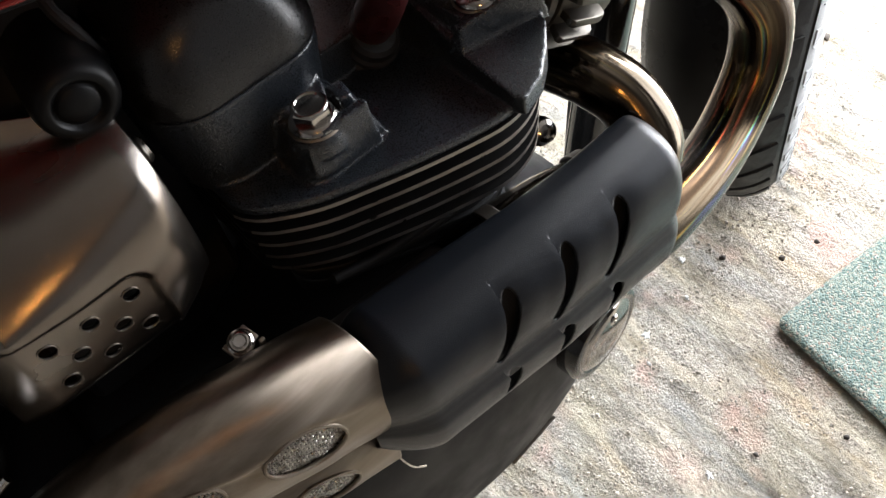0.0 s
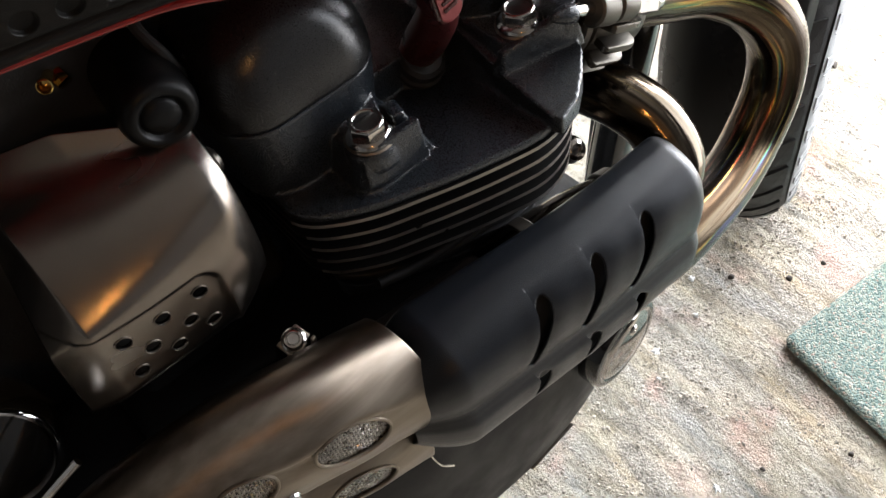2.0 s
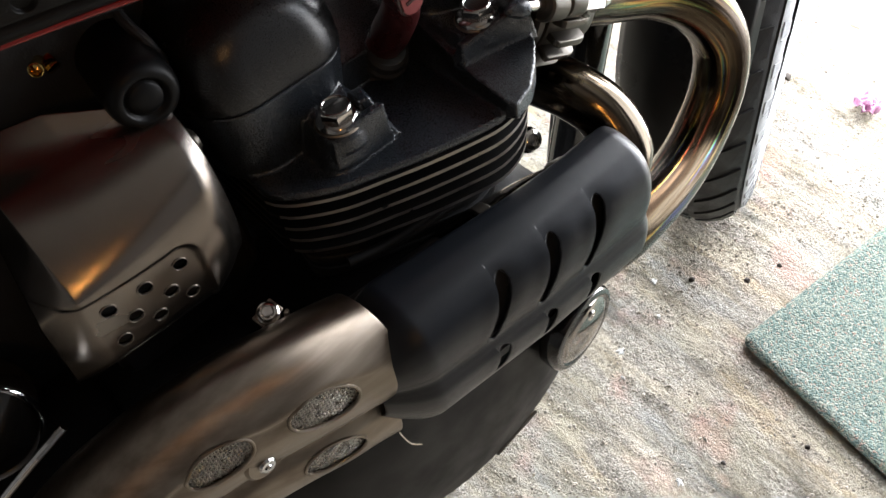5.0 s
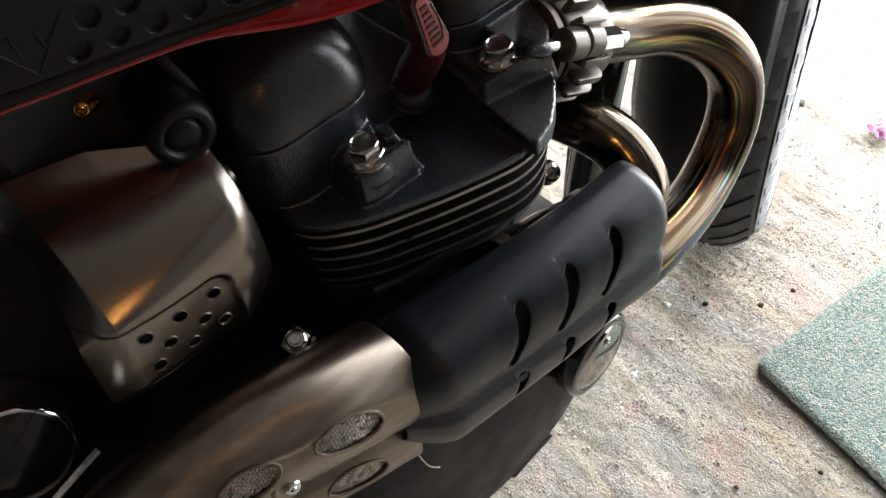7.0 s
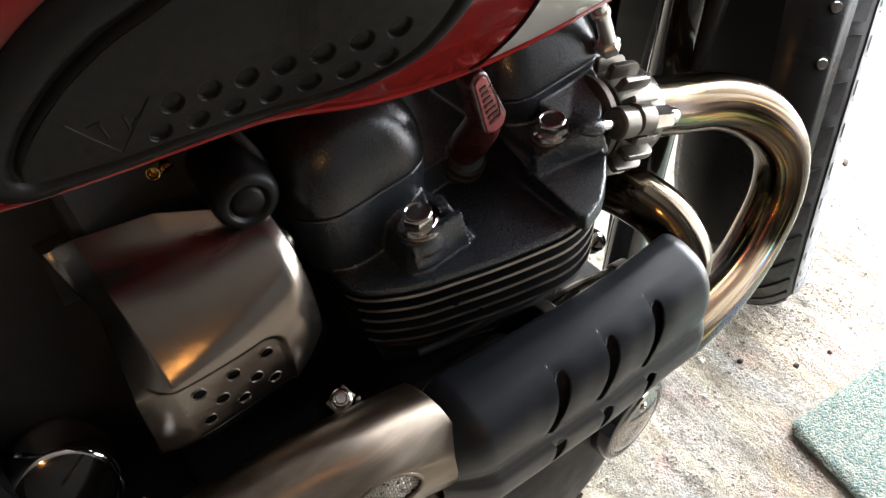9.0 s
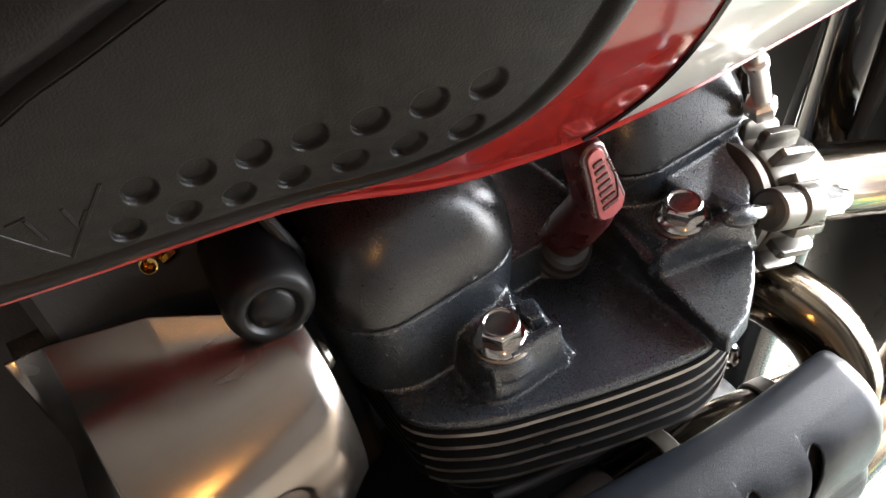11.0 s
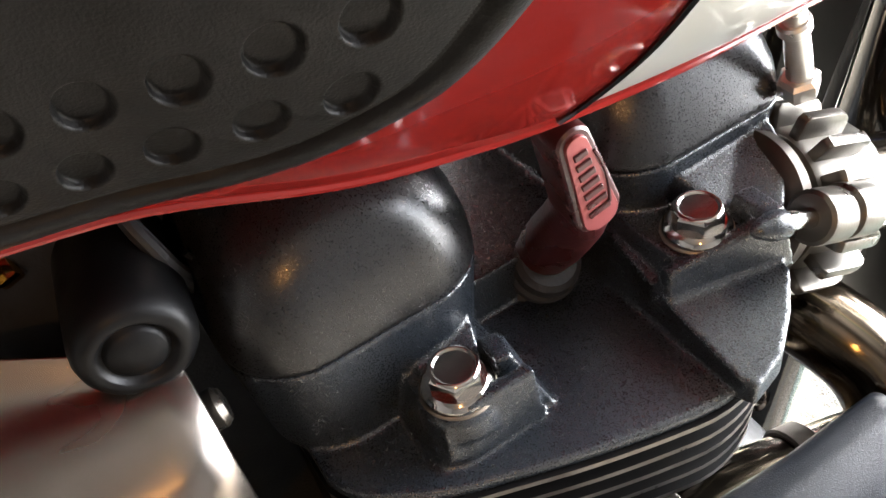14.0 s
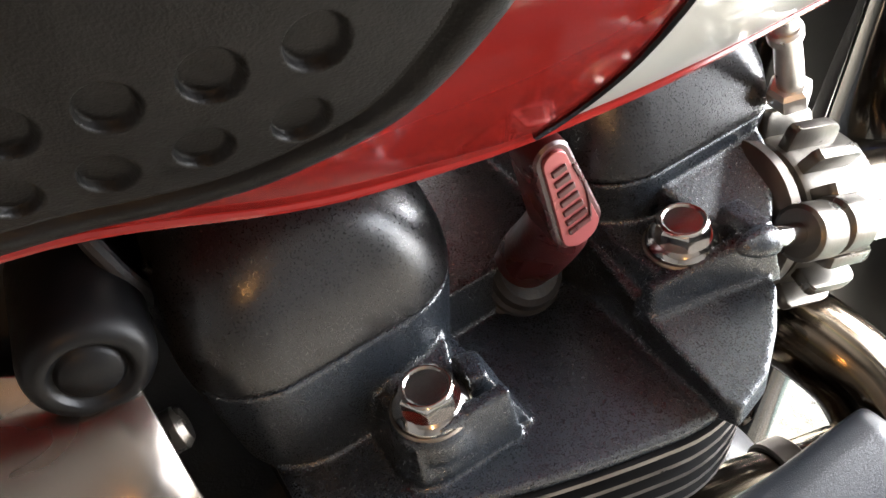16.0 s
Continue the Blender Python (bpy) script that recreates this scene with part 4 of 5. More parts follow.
def build_heat_shield():
    prof = spline([(x, 0.055 * h) for x, h in SHIELD], 131)
    prof[:, 1] /= 0.055
    sec = np.stack([prof[:, 0], np.where(prof[:, 1] > 0, 0.050 * prof[:, 1], 0.0775 * prof[:, 1])], 1)
    arc = np.concatenate([[0], np.cumsum(np.linalg.norm(np.diff(sec, axis=0), axis=1))])
    valley = np.interp(0.0, -prof[:, 1], arc)
    y0, y1 = -0.056, 0.152
    slots = [0.0070 + 0.0385 * i for i in range(3)]

    def fn(u, v):
        w = v - valley
        warp = float(np.interp(u, [y0, -0.01, 0.105, y1], [0, 1, 1, 0]))
        y = u + warp * float(np.interp(w, [-0.060, -0.050, -0.040, -0.030, -0.020, -0.009, 0.0, 0.008, 0.017, 0.030, 0.045, 0.06], [0.0175, 0.0170, 0.0150, 0.0115, 0.0070, 0.0022, 0.0015, 0.0065, 0.0088, 0.0062, 0.0025, 0.001]))
        y += 0.010 * max(0.0, (u - 0.10) / (y1 - 0.10)) * v / arc[-1]
        x, h = np.interp(v, arc, prof[:, 0]), np.interp(v, arc, prof[:, 1])
        zv = shield_valley(y)
        top, low = 0.6455, 0.532 - 0.04 * (y - 0.06)
        z = zv + h * (top - zv) if h > 0 else zv + h * (zv - low)
        x -= 0.06 * max(0.0, 0.06 - y)
        x -= 0.075 * max(0.0, 0.10 - y) * max(0.0, 1 - v / 0.022)
        e = max(0.0, 1 - (y - y0) / 0.030)
        g = max(0.0, 1 - (y1 - y) / 0.010)
        k = 1 - 0.42 * e ** 1.6 - 0.085 * g ** 2.2
        cx, cz = 0.128, (top + low) / 2
        x, z = cx + (x - cx) * k, cz + (z - cz) * k
        # gills: behind each lip the sheet dips in sharply and swells back out ahead of it
        up = math.sin(math.pi * min(1.0, max(0.0, (w + 0.056) / 0.054))) ** 1.15
        dn = math.sin(math.pi * min(1.0, max(0.0, (w - 0.008) / 0.036))) ** 1.15
        for s in slots:
            d = u - s
            if d > 0:
                x -= 0.0042 * up * math.exp(-(d / 0.0125) ** 2) + 0.0022 * dn * math.exp(-(d / 0.0085) ** 2)
            elif d > -0.02:
                x += (0.0012 * up + 0.0008 * dn) * math.exp(-(d / 0.008) ** 2)
        return np.array((x, y, z))

    gills = [(s + 0.0060, valley - 0.0240, 0.0060, 0.0225, 0) for s in slots] + [(s + 0.0048, valley + 0.0262, 0.0048, 0.0150, 0) for s in slots]
    us = np.sort(np.concatenate([np.linspace(y0, y1, 221)] + [[s - 0.0001, s + 0.0001] for s in slots]))
    sh = skin("heat_shield", fn, us, np.linspace(0, arc[-1], 151), M_MATT, bike, "matt black pressed heat shield over the exhaust pipes with gill slots", gills, 0.0014, angle=50)

    def inner(y, v):
        p = fn(y, v)
        return np.array((0.128 + (p[0] - 0.128) * 0.80, p[1], 0.575 + (p[2] - 0.575) * 0.86))

    skin("liner", inner, np.linspace(y0 + 0.004, y1 - 0.004, 40), np.linspace(0, arc[-1], 40), M_DARK, sh, "dark heat liner", (), 0.0)


# stainless shield section at its front end
SIL = [(0.1035, 0.626), (0.1045, 0.6345), (0.110, 0.6425), (0.119, 0.6475), (0.130, 0.6475), (0.140, 0.6425), (0.1478, 0.634), (0.1535, 0.6245), (0.1568, 0.614), (0.1575, 0.605), (0.1558, 0.596),
       (0.1515, 0.584), (0.1430, 0.5710), (0.1395, 0.566), (0.1410, 0.5615), (0.1440, 0.554), (0.1445, 0.541), (0.140, 0.5245), (0.130, 0.512), (0.117, 0.505)]
SIL_DZ = [(-0.30, -0.11), (-0.25, -0.060), (-0.22, -0.036), (-0.20, -0.021), (-0.178, -0.010), (-0.159, -0.0005), (-0.14, 0.0055), (-0.127, 0.010), (-0.108, 0.0135), (-0.092, 0.0155), (-0.075, 0.0125), (-0.056, 0.0065), (-0.045, 0.0), (-0.03, -0.004)]


def sil_shift(y):
    dz = np.array(SIL_DZ)
    return -0.33 * max(0.0, -0.085 - y), float(np.interp(y, dz[:, 0], dz[:, 1]))


def build_muffler_shield():
    prof = spline(SIL, 141)
    arc = np.concatenate([[0], np.cumsum(np.linalg.norm(np.diff(prof, axis=0), axis=1))])
    shift = np.array([sil_shift(y) for y in np.linspace(-0.30, -0.03, 136)])
    for _ in range(40):
        shift[1:-1] = (shift[:-2] + shift[1:-1] * 2 + shift[2:]) / 4
    grid_y = np.linspace(-0.30, -0.03, 136)

    def fn(y, v):
        x, z = np.interp(v, arc, prof[:, 0]), np.interp(v, arc, prof[:, 1])
        # pressed panel round the vents, below a wavy crease
        vc = 0.0755 - 0.0065 * (math.exp(-((y + 0.085) / 0.017) ** 2) + math.exp(-((y + 0.141) / 0.017) ** 2))
        q = min(1.0, max(0.0, (v - vc) / 0.0045))
        x -= 0.0022 * q * q * (3 - 2 * q) * min(1.0, max(0.0, (0.128 - v) / 0.02)) * min(1.0, max(0.0, (-0.052 - y) / 0.014))
        front = min(1.0, max(0.0, (y + 0.072) / 0.027)) ** 1.5 * math.exp(-((v - 0.068) / 0.042) ** 2)
        return np.array((x + 0.0015 * front + np.interp(y, grid_y, shift[:, 0]), y + 0.0075 * front, z + np.interp(y, grid_y, shift[:, 1])))

    holes = [(-0.0880, 0.0850, 0.0195, 0.0128, 0.04), (-0.1448, 0.0810, 0.0185, 0.0125, 0.04), (-0.0897, 0.1585, 0.0195, 0.0120, 0.0)]
    us, vs = np.linspace(-0.285, -0.045, 201), np.linspace(0, arc[-1], 141)
    sh = skin("muffler_shield", fn, us, vs, M_STEEL, bike, "brushed stainless exhaust shield with oval mesh vents", holes, 0.0016)
    for h in holes:
        oval_ring("vent_lip", fn, h, 0.0011, M_STEEL, sh)
        wires = []
        step = 0.00175
        nrm = np.array((0.97, 0, 0.1))
        for d, ru, rv in ((0, h[2], h[3]), (1, h[2], h[3])):
            span = (ru if d == 0 else rv) * 1.05
            for s in np.arange(-span, span + 1e-6, step):
                lim = math.sqrt(max(0.0, 1 - (s / (span * 1.02)) ** 2)) * (rv if d == 0 else ru) * 1.06
                if lim < 0.001:
                    continue
                pts = []
                for q in np.arange(-lim, lim + step / 4, step / 4):
                    du, dv = (s, q) if d == 0 else (q, s)
                    wob = 0.00042 * math.sin(q / step * math.pi + (0 if d == 0 else math.pi) + s / step * math.pi)
                    pts.append(fn(h[0] + du, h[1] + dv) - nrm * (0.0030 + wob))
                wires.append(tube_geo(pts, 0.00046, 9, 6, False, False))
        v, f = join_geo(wires)
        finish("vent_mesh", v, f, M_WIRE, sh, "woven wire mesh vent insert")
    # fixing screw in a dished seat
    p = fn(-0.1258, 0.1075)
    revolve("screw_seat", p - np.array((0.004, 0, 0)), (0.98, 0, 0.05), [(0.0118, 0.0), (0.0122, 0.003), (0.0105, 0.0042), (0.0075, 0.0030), (0.0055, 0.0030)], M_STEEL, sh, "dished screw seat", seg=32)
    revolve("screw", p + np.array((-0.001, 0, 0)), (0.98, 0, 0.05), [(0.0052, 0), (0.0052, 0.003), (0.0042, 0.0042), (0.0024, 0.0042), (0.0022, 0.0016), (0.0004, 0.0016)], M_CHROME, sh, seg=28)
    # pipe core inside both shields
    tube("pipe_core", [(0.1175, 0.045, 0.6055), (0.1145, -0.05, 0.610), (0.108, -0.12, 0.618), (0.075, -0.22, 0.56)], 0.0185, M_HEATED, bike, "dark inner exhaust pipe", n=30)
    tube("pipe_core", [(0.132, 0.02, 0.556), (0.118, -0.05, 0.548), (0.105, -0.12, 0.552), (0.07, -0.22, 0.50)], 0.0185, M_HEATED, bike, "dark inner exhaust pipe", n=30)


def build_pipe_clamp():
    """Small strap clamp behind the upper pipe: a folded bridge on two ears, with a flanged screw on top."""
    c = part("pipe_clamp", box_bm((0.0095, 0.015, 0.0022), pose(0.0985, -0.079, 0.6510, 0, 24, 14), 0.0008), M_STEEL, bike, "small bright strap clamp with a screw")
    for y in (-0.0865, -0.0715):
        part("ear", box_bm((0.0022, 0.0030, 0.022), pose(0.1020, y, 0.6405, 0, 14, 14), 0.0008), M_STEEL, c)
    revolve("screw", (0.0995, -0.079, 0.6520), (0.42, -0.1, 0.9), [(0.0062, 0), (0.0066, 0.0008), (0.0062, 0.0018), (0.0052, 0.0024), (0.0051, 0.0048), (0.0045, 0.0060), (0.0036, 0.0062), (0.0028, 0.0052), (0.0012, 0.0050), (0.0002, 0.0050)], M_ZINC, c, seg=32)


build_headers()
tube("oil_pipe", [(0.096, -0.024, 0.6400), (0.100, -0.002, 0.6375), (0.103, 0.020, 0.6385), (0.104, 0.040, 0.6395), (0.098, 0.058, 0.6360)], 0.0030, M_CASE, bike, "thin black oil pipe under the fins", n=24, seg=12)
tube("oil_pipe", [(0.094, -0.010, 0.6320), (0.099, 0.012, 0.6310), (0.103, 0.034, 0.6325), (0.103, 0.056, 0.6330), (0.095, 0.076, 0.6290)], 0.0030, M_CASE, bike, "thin black oil pipe under the fins", n=24, seg=12)
revolve("side_bolt", (0.1000, 0.1190, 0.6310), (0.8, -0.1, 0.6), [(0.0085, -0.014), (0.0085, -0.002), (0.0070, 0.0), (0.0064, 0.004), (0.0040, 0.005), (0.0034, 0.002), (0.0003, 0.002)], M_ZINC, bike, "plated bolt beside the fins", seg=24)
revolve("band_clamp", (0.1185, 0.057, 0.6055), (0.06, 1, -0.02), [(0.0195, 0), (0.0203, 0.001), (0.0203, 0.009), (0.0195, 0.010)], M_FLANGE, bike, "scaled steel band clamp on the pipe", seg=36)
revolve("band_clamp", (0.127, 0.118, 0.6025), (0.16, 1, -0.05), [(0.0195, 0), (0.0205, 0.001), (0.0205, 0.010), (0.0195, 0.011)], M_FLANGE, bike, "scaled steel band clamp on the pipe", seg=36)
build_collar()
build_heat_shield()
build_muffler_shield()
build_pipe_clamp()


# ---- throttle body cover, cap, engine cases ----
def build_side_cover():
    """Polished alloy cover over the throttle bodies: a folded shell with a drilled, recessed outer panel and a wing."""
    grid_y = np.linspace(-0.176, -0.067, 80)
    table = []

    def mixp(a, b, k):
        return (a[0] + (b[0] - a[0]) * k, a[1] + (b[1] - a[1]) * k)

    for y in grid_y:
        k = min(1.0, max(0.0, (y + 0.152) / 0.077))
        kk = min(1.0, max(0.0, (y + 0.094) / 0.022))
        p0 = (float(np.interp(y, [-0.168, -0.152, -0.114, -0.085], [0.005, 0.010, 0.029, 0.044])), float(np.interp(y, [-0.168, -0.152, -0.114, -0.085], [0.768, 0.772, 0.777, 0.770])))
        p2 = mixp((0.044, 0.7570), (0.0600, 0.7625), k)
        p1 = ((p0[0] + p2[0]) / 2, (p0[1] + p2[1]) / 2 - 0.0025)
        pts = [p0, p1, p2, mixp((0.066, 0.7440), (0.0725, 0.7545), k), mixp((0.0835, 0.7275), (0.0812, 0.7440), k), mixp((0.0860, 0.7190), (0.0850, 0.7260), k), mixp((0.0856, 0.7020), (0.0842, 0.7020), kk),
               mixp((0.0848, 0.6830), (0.0790, 0.6830), kk), mixp((0.0828, 0.6700), (0.0725, 0.6720), kk), mixp((0.072, 0.659), (0.062, 0.661), kk)]
        q = spline(pts, 141)
        fold = max(0.0, (-0.1515 - y) / 0.022)
        wing = np.clip(np.linspace(0, 1, 141) / 0.22, 0, 1)
        q[:, 0] -= 0.017 * fold ** 1.2 * wing
        q[:, 1] -= 0.016 * fold * wing
        lip = max(0.0, 1 - (-0.0685 - y) / 0.013) ** 2
        q[:, 0] -= 0.0042 * lip
        table.append(q)
    table = np.array(table)

    def fn(y, s):
        g = np.clip((y - grid_y[0]) / (grid_y[1] - grid_y[0]), 0, 78.999)
        h = np.clip(s * 140, 0, 139.999)
        i, j = int(g), int(h)
        a, b = g - i, h - j
        q = (table[i, j] * (1 - a) + table[i + 1, j] * a) * (1 - b) + (table[i, j + 1] * (1 - a) + table[i + 1, j + 1] * a) * b
        x, z = q
        dy = max(0.0, y + 0.12075 - 0.02925 + 0.013)
        dz = max(0.0, z - 0.7215 + 0.013)
        sm = min(1.0, max(0.0, (0.013 - math.hypot(dy, dz)) / 0.0045)) if s > 0.4 else 0.0
        if y > -0.1515:
            x += 0.0032 * (1 - ((y + 0.110) / 0.0415) ** 2) * math.sin(math.pi * min(1.0, max(0.0, (s - 0.08) / 0.9)))
        if y < -0.1515:
            y = -0.1515 + (y + 0.1515) * float(np.interp(s, [0, 0.16, 0.28, 0.6, 1.0], [0.68, 0.55, 0.42, 0.85, 1.0]))
        return np.array((x - 0.0026 * sm * sm * (3 - 2 * sm), y, z))

    def s_at(y, z):
        col = table[int((y - grid_y[0]) / (grid_y[1] - grid_y[0]))]
        return float(np.interp(-z, -col[60:, 1], np.linspace(60 / 140, 1, 81)))

    hs = [(-0.1035, 0.7075), (-0.1230, 0.7072), (-0.1420, 0.7072), (-0.1130, 0.6945), (-0.1330, 0.6940), (-0.1230, 0.6835), (-0.1040, 0.6840), (-0.1430, 0.6830)]
    length = 0.150
    holes = [(y, s_at(y, z), 0.0039, 0.0039 / length, 0) for y, z in hs]
    us = np.concatenate([np.linspace(-0.1735, -0.153, 22), np.linspace(-0.1522, -0.0672, 150)])
    cov = skin("throttle_cover", fn, us, np.linspace(0, 1, 171), M_CAST, bike, "polished alloy throttle cover with drilled vent holes", holes, 0.0022, angle=50)
    for h in holes:
        oval_ring("hole_rim", fn, h, 0.00045, M_CAST, cov)
    revolve("spacer", (0.058, -0.072, 0.742), (0.1, 1, 0.12), [(0.006, 0), (0.0065, 0.001), (0.0065, 0.008), (0.005, 0.010)], M_ALLOY, cov, seg=24)
    # dark throttle bodies and hoses behind
    tube("throttle_body", [(0.045, -0.072, 0.712), (0.045, -0.11, 0.716), (0.045, -0.145, 0.718)], 0.026, M_DARK, bike, "black throttle body behind the cover", n=12)
    tube("throttle_body", [(-0.045, -0.06, 0.712), (-0.045, -0.11, 0.716), (-0.045, -0.17, 0.72)], 0.026, M_DARK, bike, "black throttle body behind the cover", n=12)


def build_cap():
    revolve("round_cap", (-0.0175, -0.0653, 0.7732), (0.97, -0.13, 0.03), [(0.0172, 0), (0.0174, 0.05), (0.0174, 0.0680), (0.0170, 0.0712), (0.0160, 0.0738), (0.0142, 0.0756), (0.0114, 0.0762), (0.0105, 0.0756), (0.0099, 0.0743), (0.0090, 0.0738), (0.0081, 0.0746), (0.0074, 0.0755), (0.002, 0.0757)], M_CAP, bike, "black rubber round end cap with a raised ring", seg=56, angle=60)
    con = revolve("connector", (0.0145, -0.1000, 0.7905), (0.86, -0.40, 0.30), [(0.0028, 0), (0.0028, 0.009), (0.0034, 0.0095), (0.0036, 0.0105), (0.0034, 0.0122), (0.0028, 0.0125), (0.0025, 0.0115), (0.0020, 0.006), (0.0003, 0.0055)], M_BRASS, bike, "small brass pipe fitting with an open end", seg=28)
    part("fitting", box_bm((0.009, 0.007, 0.006), pose(0.012, -0.0965, 0.7865, 20, 30, 10), 0.0012), M_BRASS, con)
    tube("cable", [(-0.01, -0.04, 0.81), (0.02, -0.06, 0.80), (0.036, -0.058, 0.785), (0.034, -0.052, 0.765)], 0.0028, M_DARK, bike, "thin black control cable", n=20, seg=10)
    clip = tube("cable_clip", [(0.034, -0.0505, 0.7610), (0.035, -0.0490, 0.7700), (0.036, -0.0482, 0.7785)], [0.0009, 0.0016, 0.0012], M_CASE, bike, "small forked black cable clip", n=8, seg=8)
    tube("prong", [(0.0355, -0.0488, 0.7760), (0.036, -0.0440, 0.7770), (0.036, -0.0380, 0.7785)], [0.0014, 0.0010, 0.0007], M_CASE, clip, n=8, seg=8)
    tube("prong", [(0.0355, -0.0488, 0.7760), (0.036, -0.0505, 0.7790), (0.036, -0.0515, 0.7815)], 0.0010, M_CASE, clip, n=6, seg=8)
    tube("cable", [(-0.01, 0.04, 0.81), (0.03, -0.03, 0.806), (0.02, -0.11, 0.812), (-0.01, -0.18, 0.81)], 0.004, M_DARK, bike, "thin black control cable", n=20, seg=10)


def build_cases():
    case = revolve("clutch_cover", (0.0, 0.030, 0.450), (1, 0, 0), [(0.158, 0), (0.158, 0.070), (0.154, 0.092), (0.142, 0.110), (0.119, 0.121), (0.08, 0.127), (0.03, 0.129), (0.002, 0.129)], M_CASE, bike, "large satin black round engine side cover", seg=72)
    part("crankcase", prism_bm([(0.05, -0.17), (0.05, 0.11), (-0.11, 0.11), (-0.11, -0.17)], 0.27, 0.57, 0.03, 4), M_CASE, bike, "black engine crankcase")
    part("gearbox", prism_bm([(0.09, -0.34), (0.09, -0.15), (-0.10, -0.15), (-0.10, -0.34)], 0.30, 0.56, 0.03, 4), M_CASE, bike, "black gearbox casing")
    ax = (0.94, 0.12, -0.02)
    disc = revolve("cover_disc", (0.1390, 0.1225, 0.4545), ax, [(0.034, -0.012), (0.0365, -0.010), (0.0372, 0.002), (0.0358, 0.0050), (0.0335, 0.0062), (0.0300, 0.0058), (0.0290, 0.0050)], M_GLOSS, bike, "domed steel inspection disc in a black rim", seg=64)
    revolve("dome", (0.1390, 0.1225, 0.4545), ax, [(0.0295, 0.0048), (0.0280, 0.0062), (0.022, 0.0084), (0.010, 0.0098), (0.001, 0.0102)], M_DISC, disc, "polished domed steel disc", seg=64)
    revolve("screw", (0.1465, 0.1270, 0.4735), ax, [(0.0046, -0.004), (0.0046, 0.001), (0.0038, 0.002), (0.0022, 0.002), (0.002, 0.0005), (0.0003, 0.0005)], M_ZINC, disc, seg=24)
    tube("joint_rim", [(0.1300, -0.0424, 0.5057), (0.1300, -0.0400, 0.4925), (0.1300, -0.0360, 0.4790), (0.1300, -0.0290, 0.4680)], 0.0008, M_ZINC, bike, "bright rim of the lower exhaust joint", n=16, seg=8)
    part("makers_plate", box_bm((0.003, 0.050, 0.011), pose(0.1185, 0.068, 0.329, 12, 24, 6), 0.001), M_ALLOY, case, "small worn grey plate on the cover")


build_side_cover()
build_cap()
build_cases()

# ---- tank ----
TANK_Y = [-0.30, -0.22, -0.16, -0.07, -0.045, -0.02, 0.005, 0.05, 0.12, 0.25, 0.34, 0.38]
TANK_ZB = [0.875, 0.858, 0.845, 0.8365, 0.8310, 0.8220, 0.8150, 0.8055, 0.7975, 0.79, 0.80, 0.83]
TANK_XB = [0.045, 0.055, 0.066, 0.080, 0.0845, 0.0875, 0.0885, 0.088, 0.085, 0.075, 0.05, 0.01]
TANK_XW = [0.060, 0.075, 0.091, 0.117, 0.128, 0.1385, 0.1465, 0.158, 0.165, 0.155, 0.11, 0.03]


TANK_S = {k: spline(list(zip(TANK_Y, t)), 200) for k, t in (("zb", TANK_ZB), ("xb", TANK_XB), ("xw", TANK_XW))}


def tank_x(y, z):
    zb, xb, xw = (float(np.interp(y, TANK_S[k][:, 0], TANK_S[k][:, 1])) for k in ("zb", "xb", "xw"))
    zw = 0.935
    if z <= zw:
        u = max(0.0, (z - zb) / (zw - zb))
        return xb + (xw - xb) * (1 - (1 - u) ** 1.8)
    return xw * math.sqrt(max(0.0, 1 - ((z - zw) / 0.12) ** 2))


def stripe_lean(y, h):
    """The colour break leans back as it nears the lip."""
    return 0.0065 * max(0.0, 1 - h / 0.035) ** 1.5 * math.exp(-((y - 0.048) / 0.03) ** 2)


def build_tank():
    ys = np.concatenate([np.linspace(-0.30, 0.047, 70), np.linspace(0.0475, 0.0495, 2), np.linspace(0.053, 0.38, 60)])
    verts, faces, slots = [], [], []
    m = 29
    for y in ys:
        zb = float(np.interp(y, TANK_S["zb"][:, 0], TANK_S["zb"][:, 1]))
        zs = list(np.linspace(zb, 0.935, 18)) + [0.935 + 0.1199 * math.sin(math.pi / 2 * k / 11) for k in range(1, 12)]
        half = [(tank_x(y, z), y - stripe_lean(y, z - zb), z) for z in zs]
        verts += half + [(-x, yy, z) for x, yy, z in reversed(half)]
    n = 2 * m
    for i in range(len(ys) - 1):
        for k in range(n):
            faces.append((i * n + k, i * n + (k + 1) % n, (i + 1) * n + (k + 1) % n, (i + 1) * n + k))
            ym = (ys[i] + ys[i + 1]) / 2
            slots.append(0 if (ym < 0.0485 or k in (n - 1, 0, 2 * m - 2)) else 1)
    faces += [tuple(range(n)), tuple((len(ys) - 1) * n + k for k in range(n))]
    slots += [0, 0]
    tank = finish("fuel_tank", verts, faces, [M_RED, M_GREY], bike, "glossy cherry red fuel tank with a silver grey front panel", slots=slots, angle=50)
    seam = [(tank_x(y, float(np.interp(y, TANK_S["zb"][:, 0], TANK_S["zb"][:, 1]))) - 0.0005, y, float(np.interp(y, TANK_S["zb"][:, 0], TANK_S["zb"][:, 1])) - 0.0006) for y in np.linspace(-0.295, 0.36, 60)]
    tube("seam_lip", seam, 0.0016, M_RED, tank, "rolled red seam lip under the tank", n=90, seg=10)
    line = [(tank_x(0.048, z) + 0.0003, 0.048 - stripe_lean(0.048, z - 0.806), z) for z in np.linspace(0.8075, 0.93, 28)]
    tube("pinstripe", line, 0.0011, M_GLOSS, tank, "black pinstripe", n=40, seg=6)
    return tank


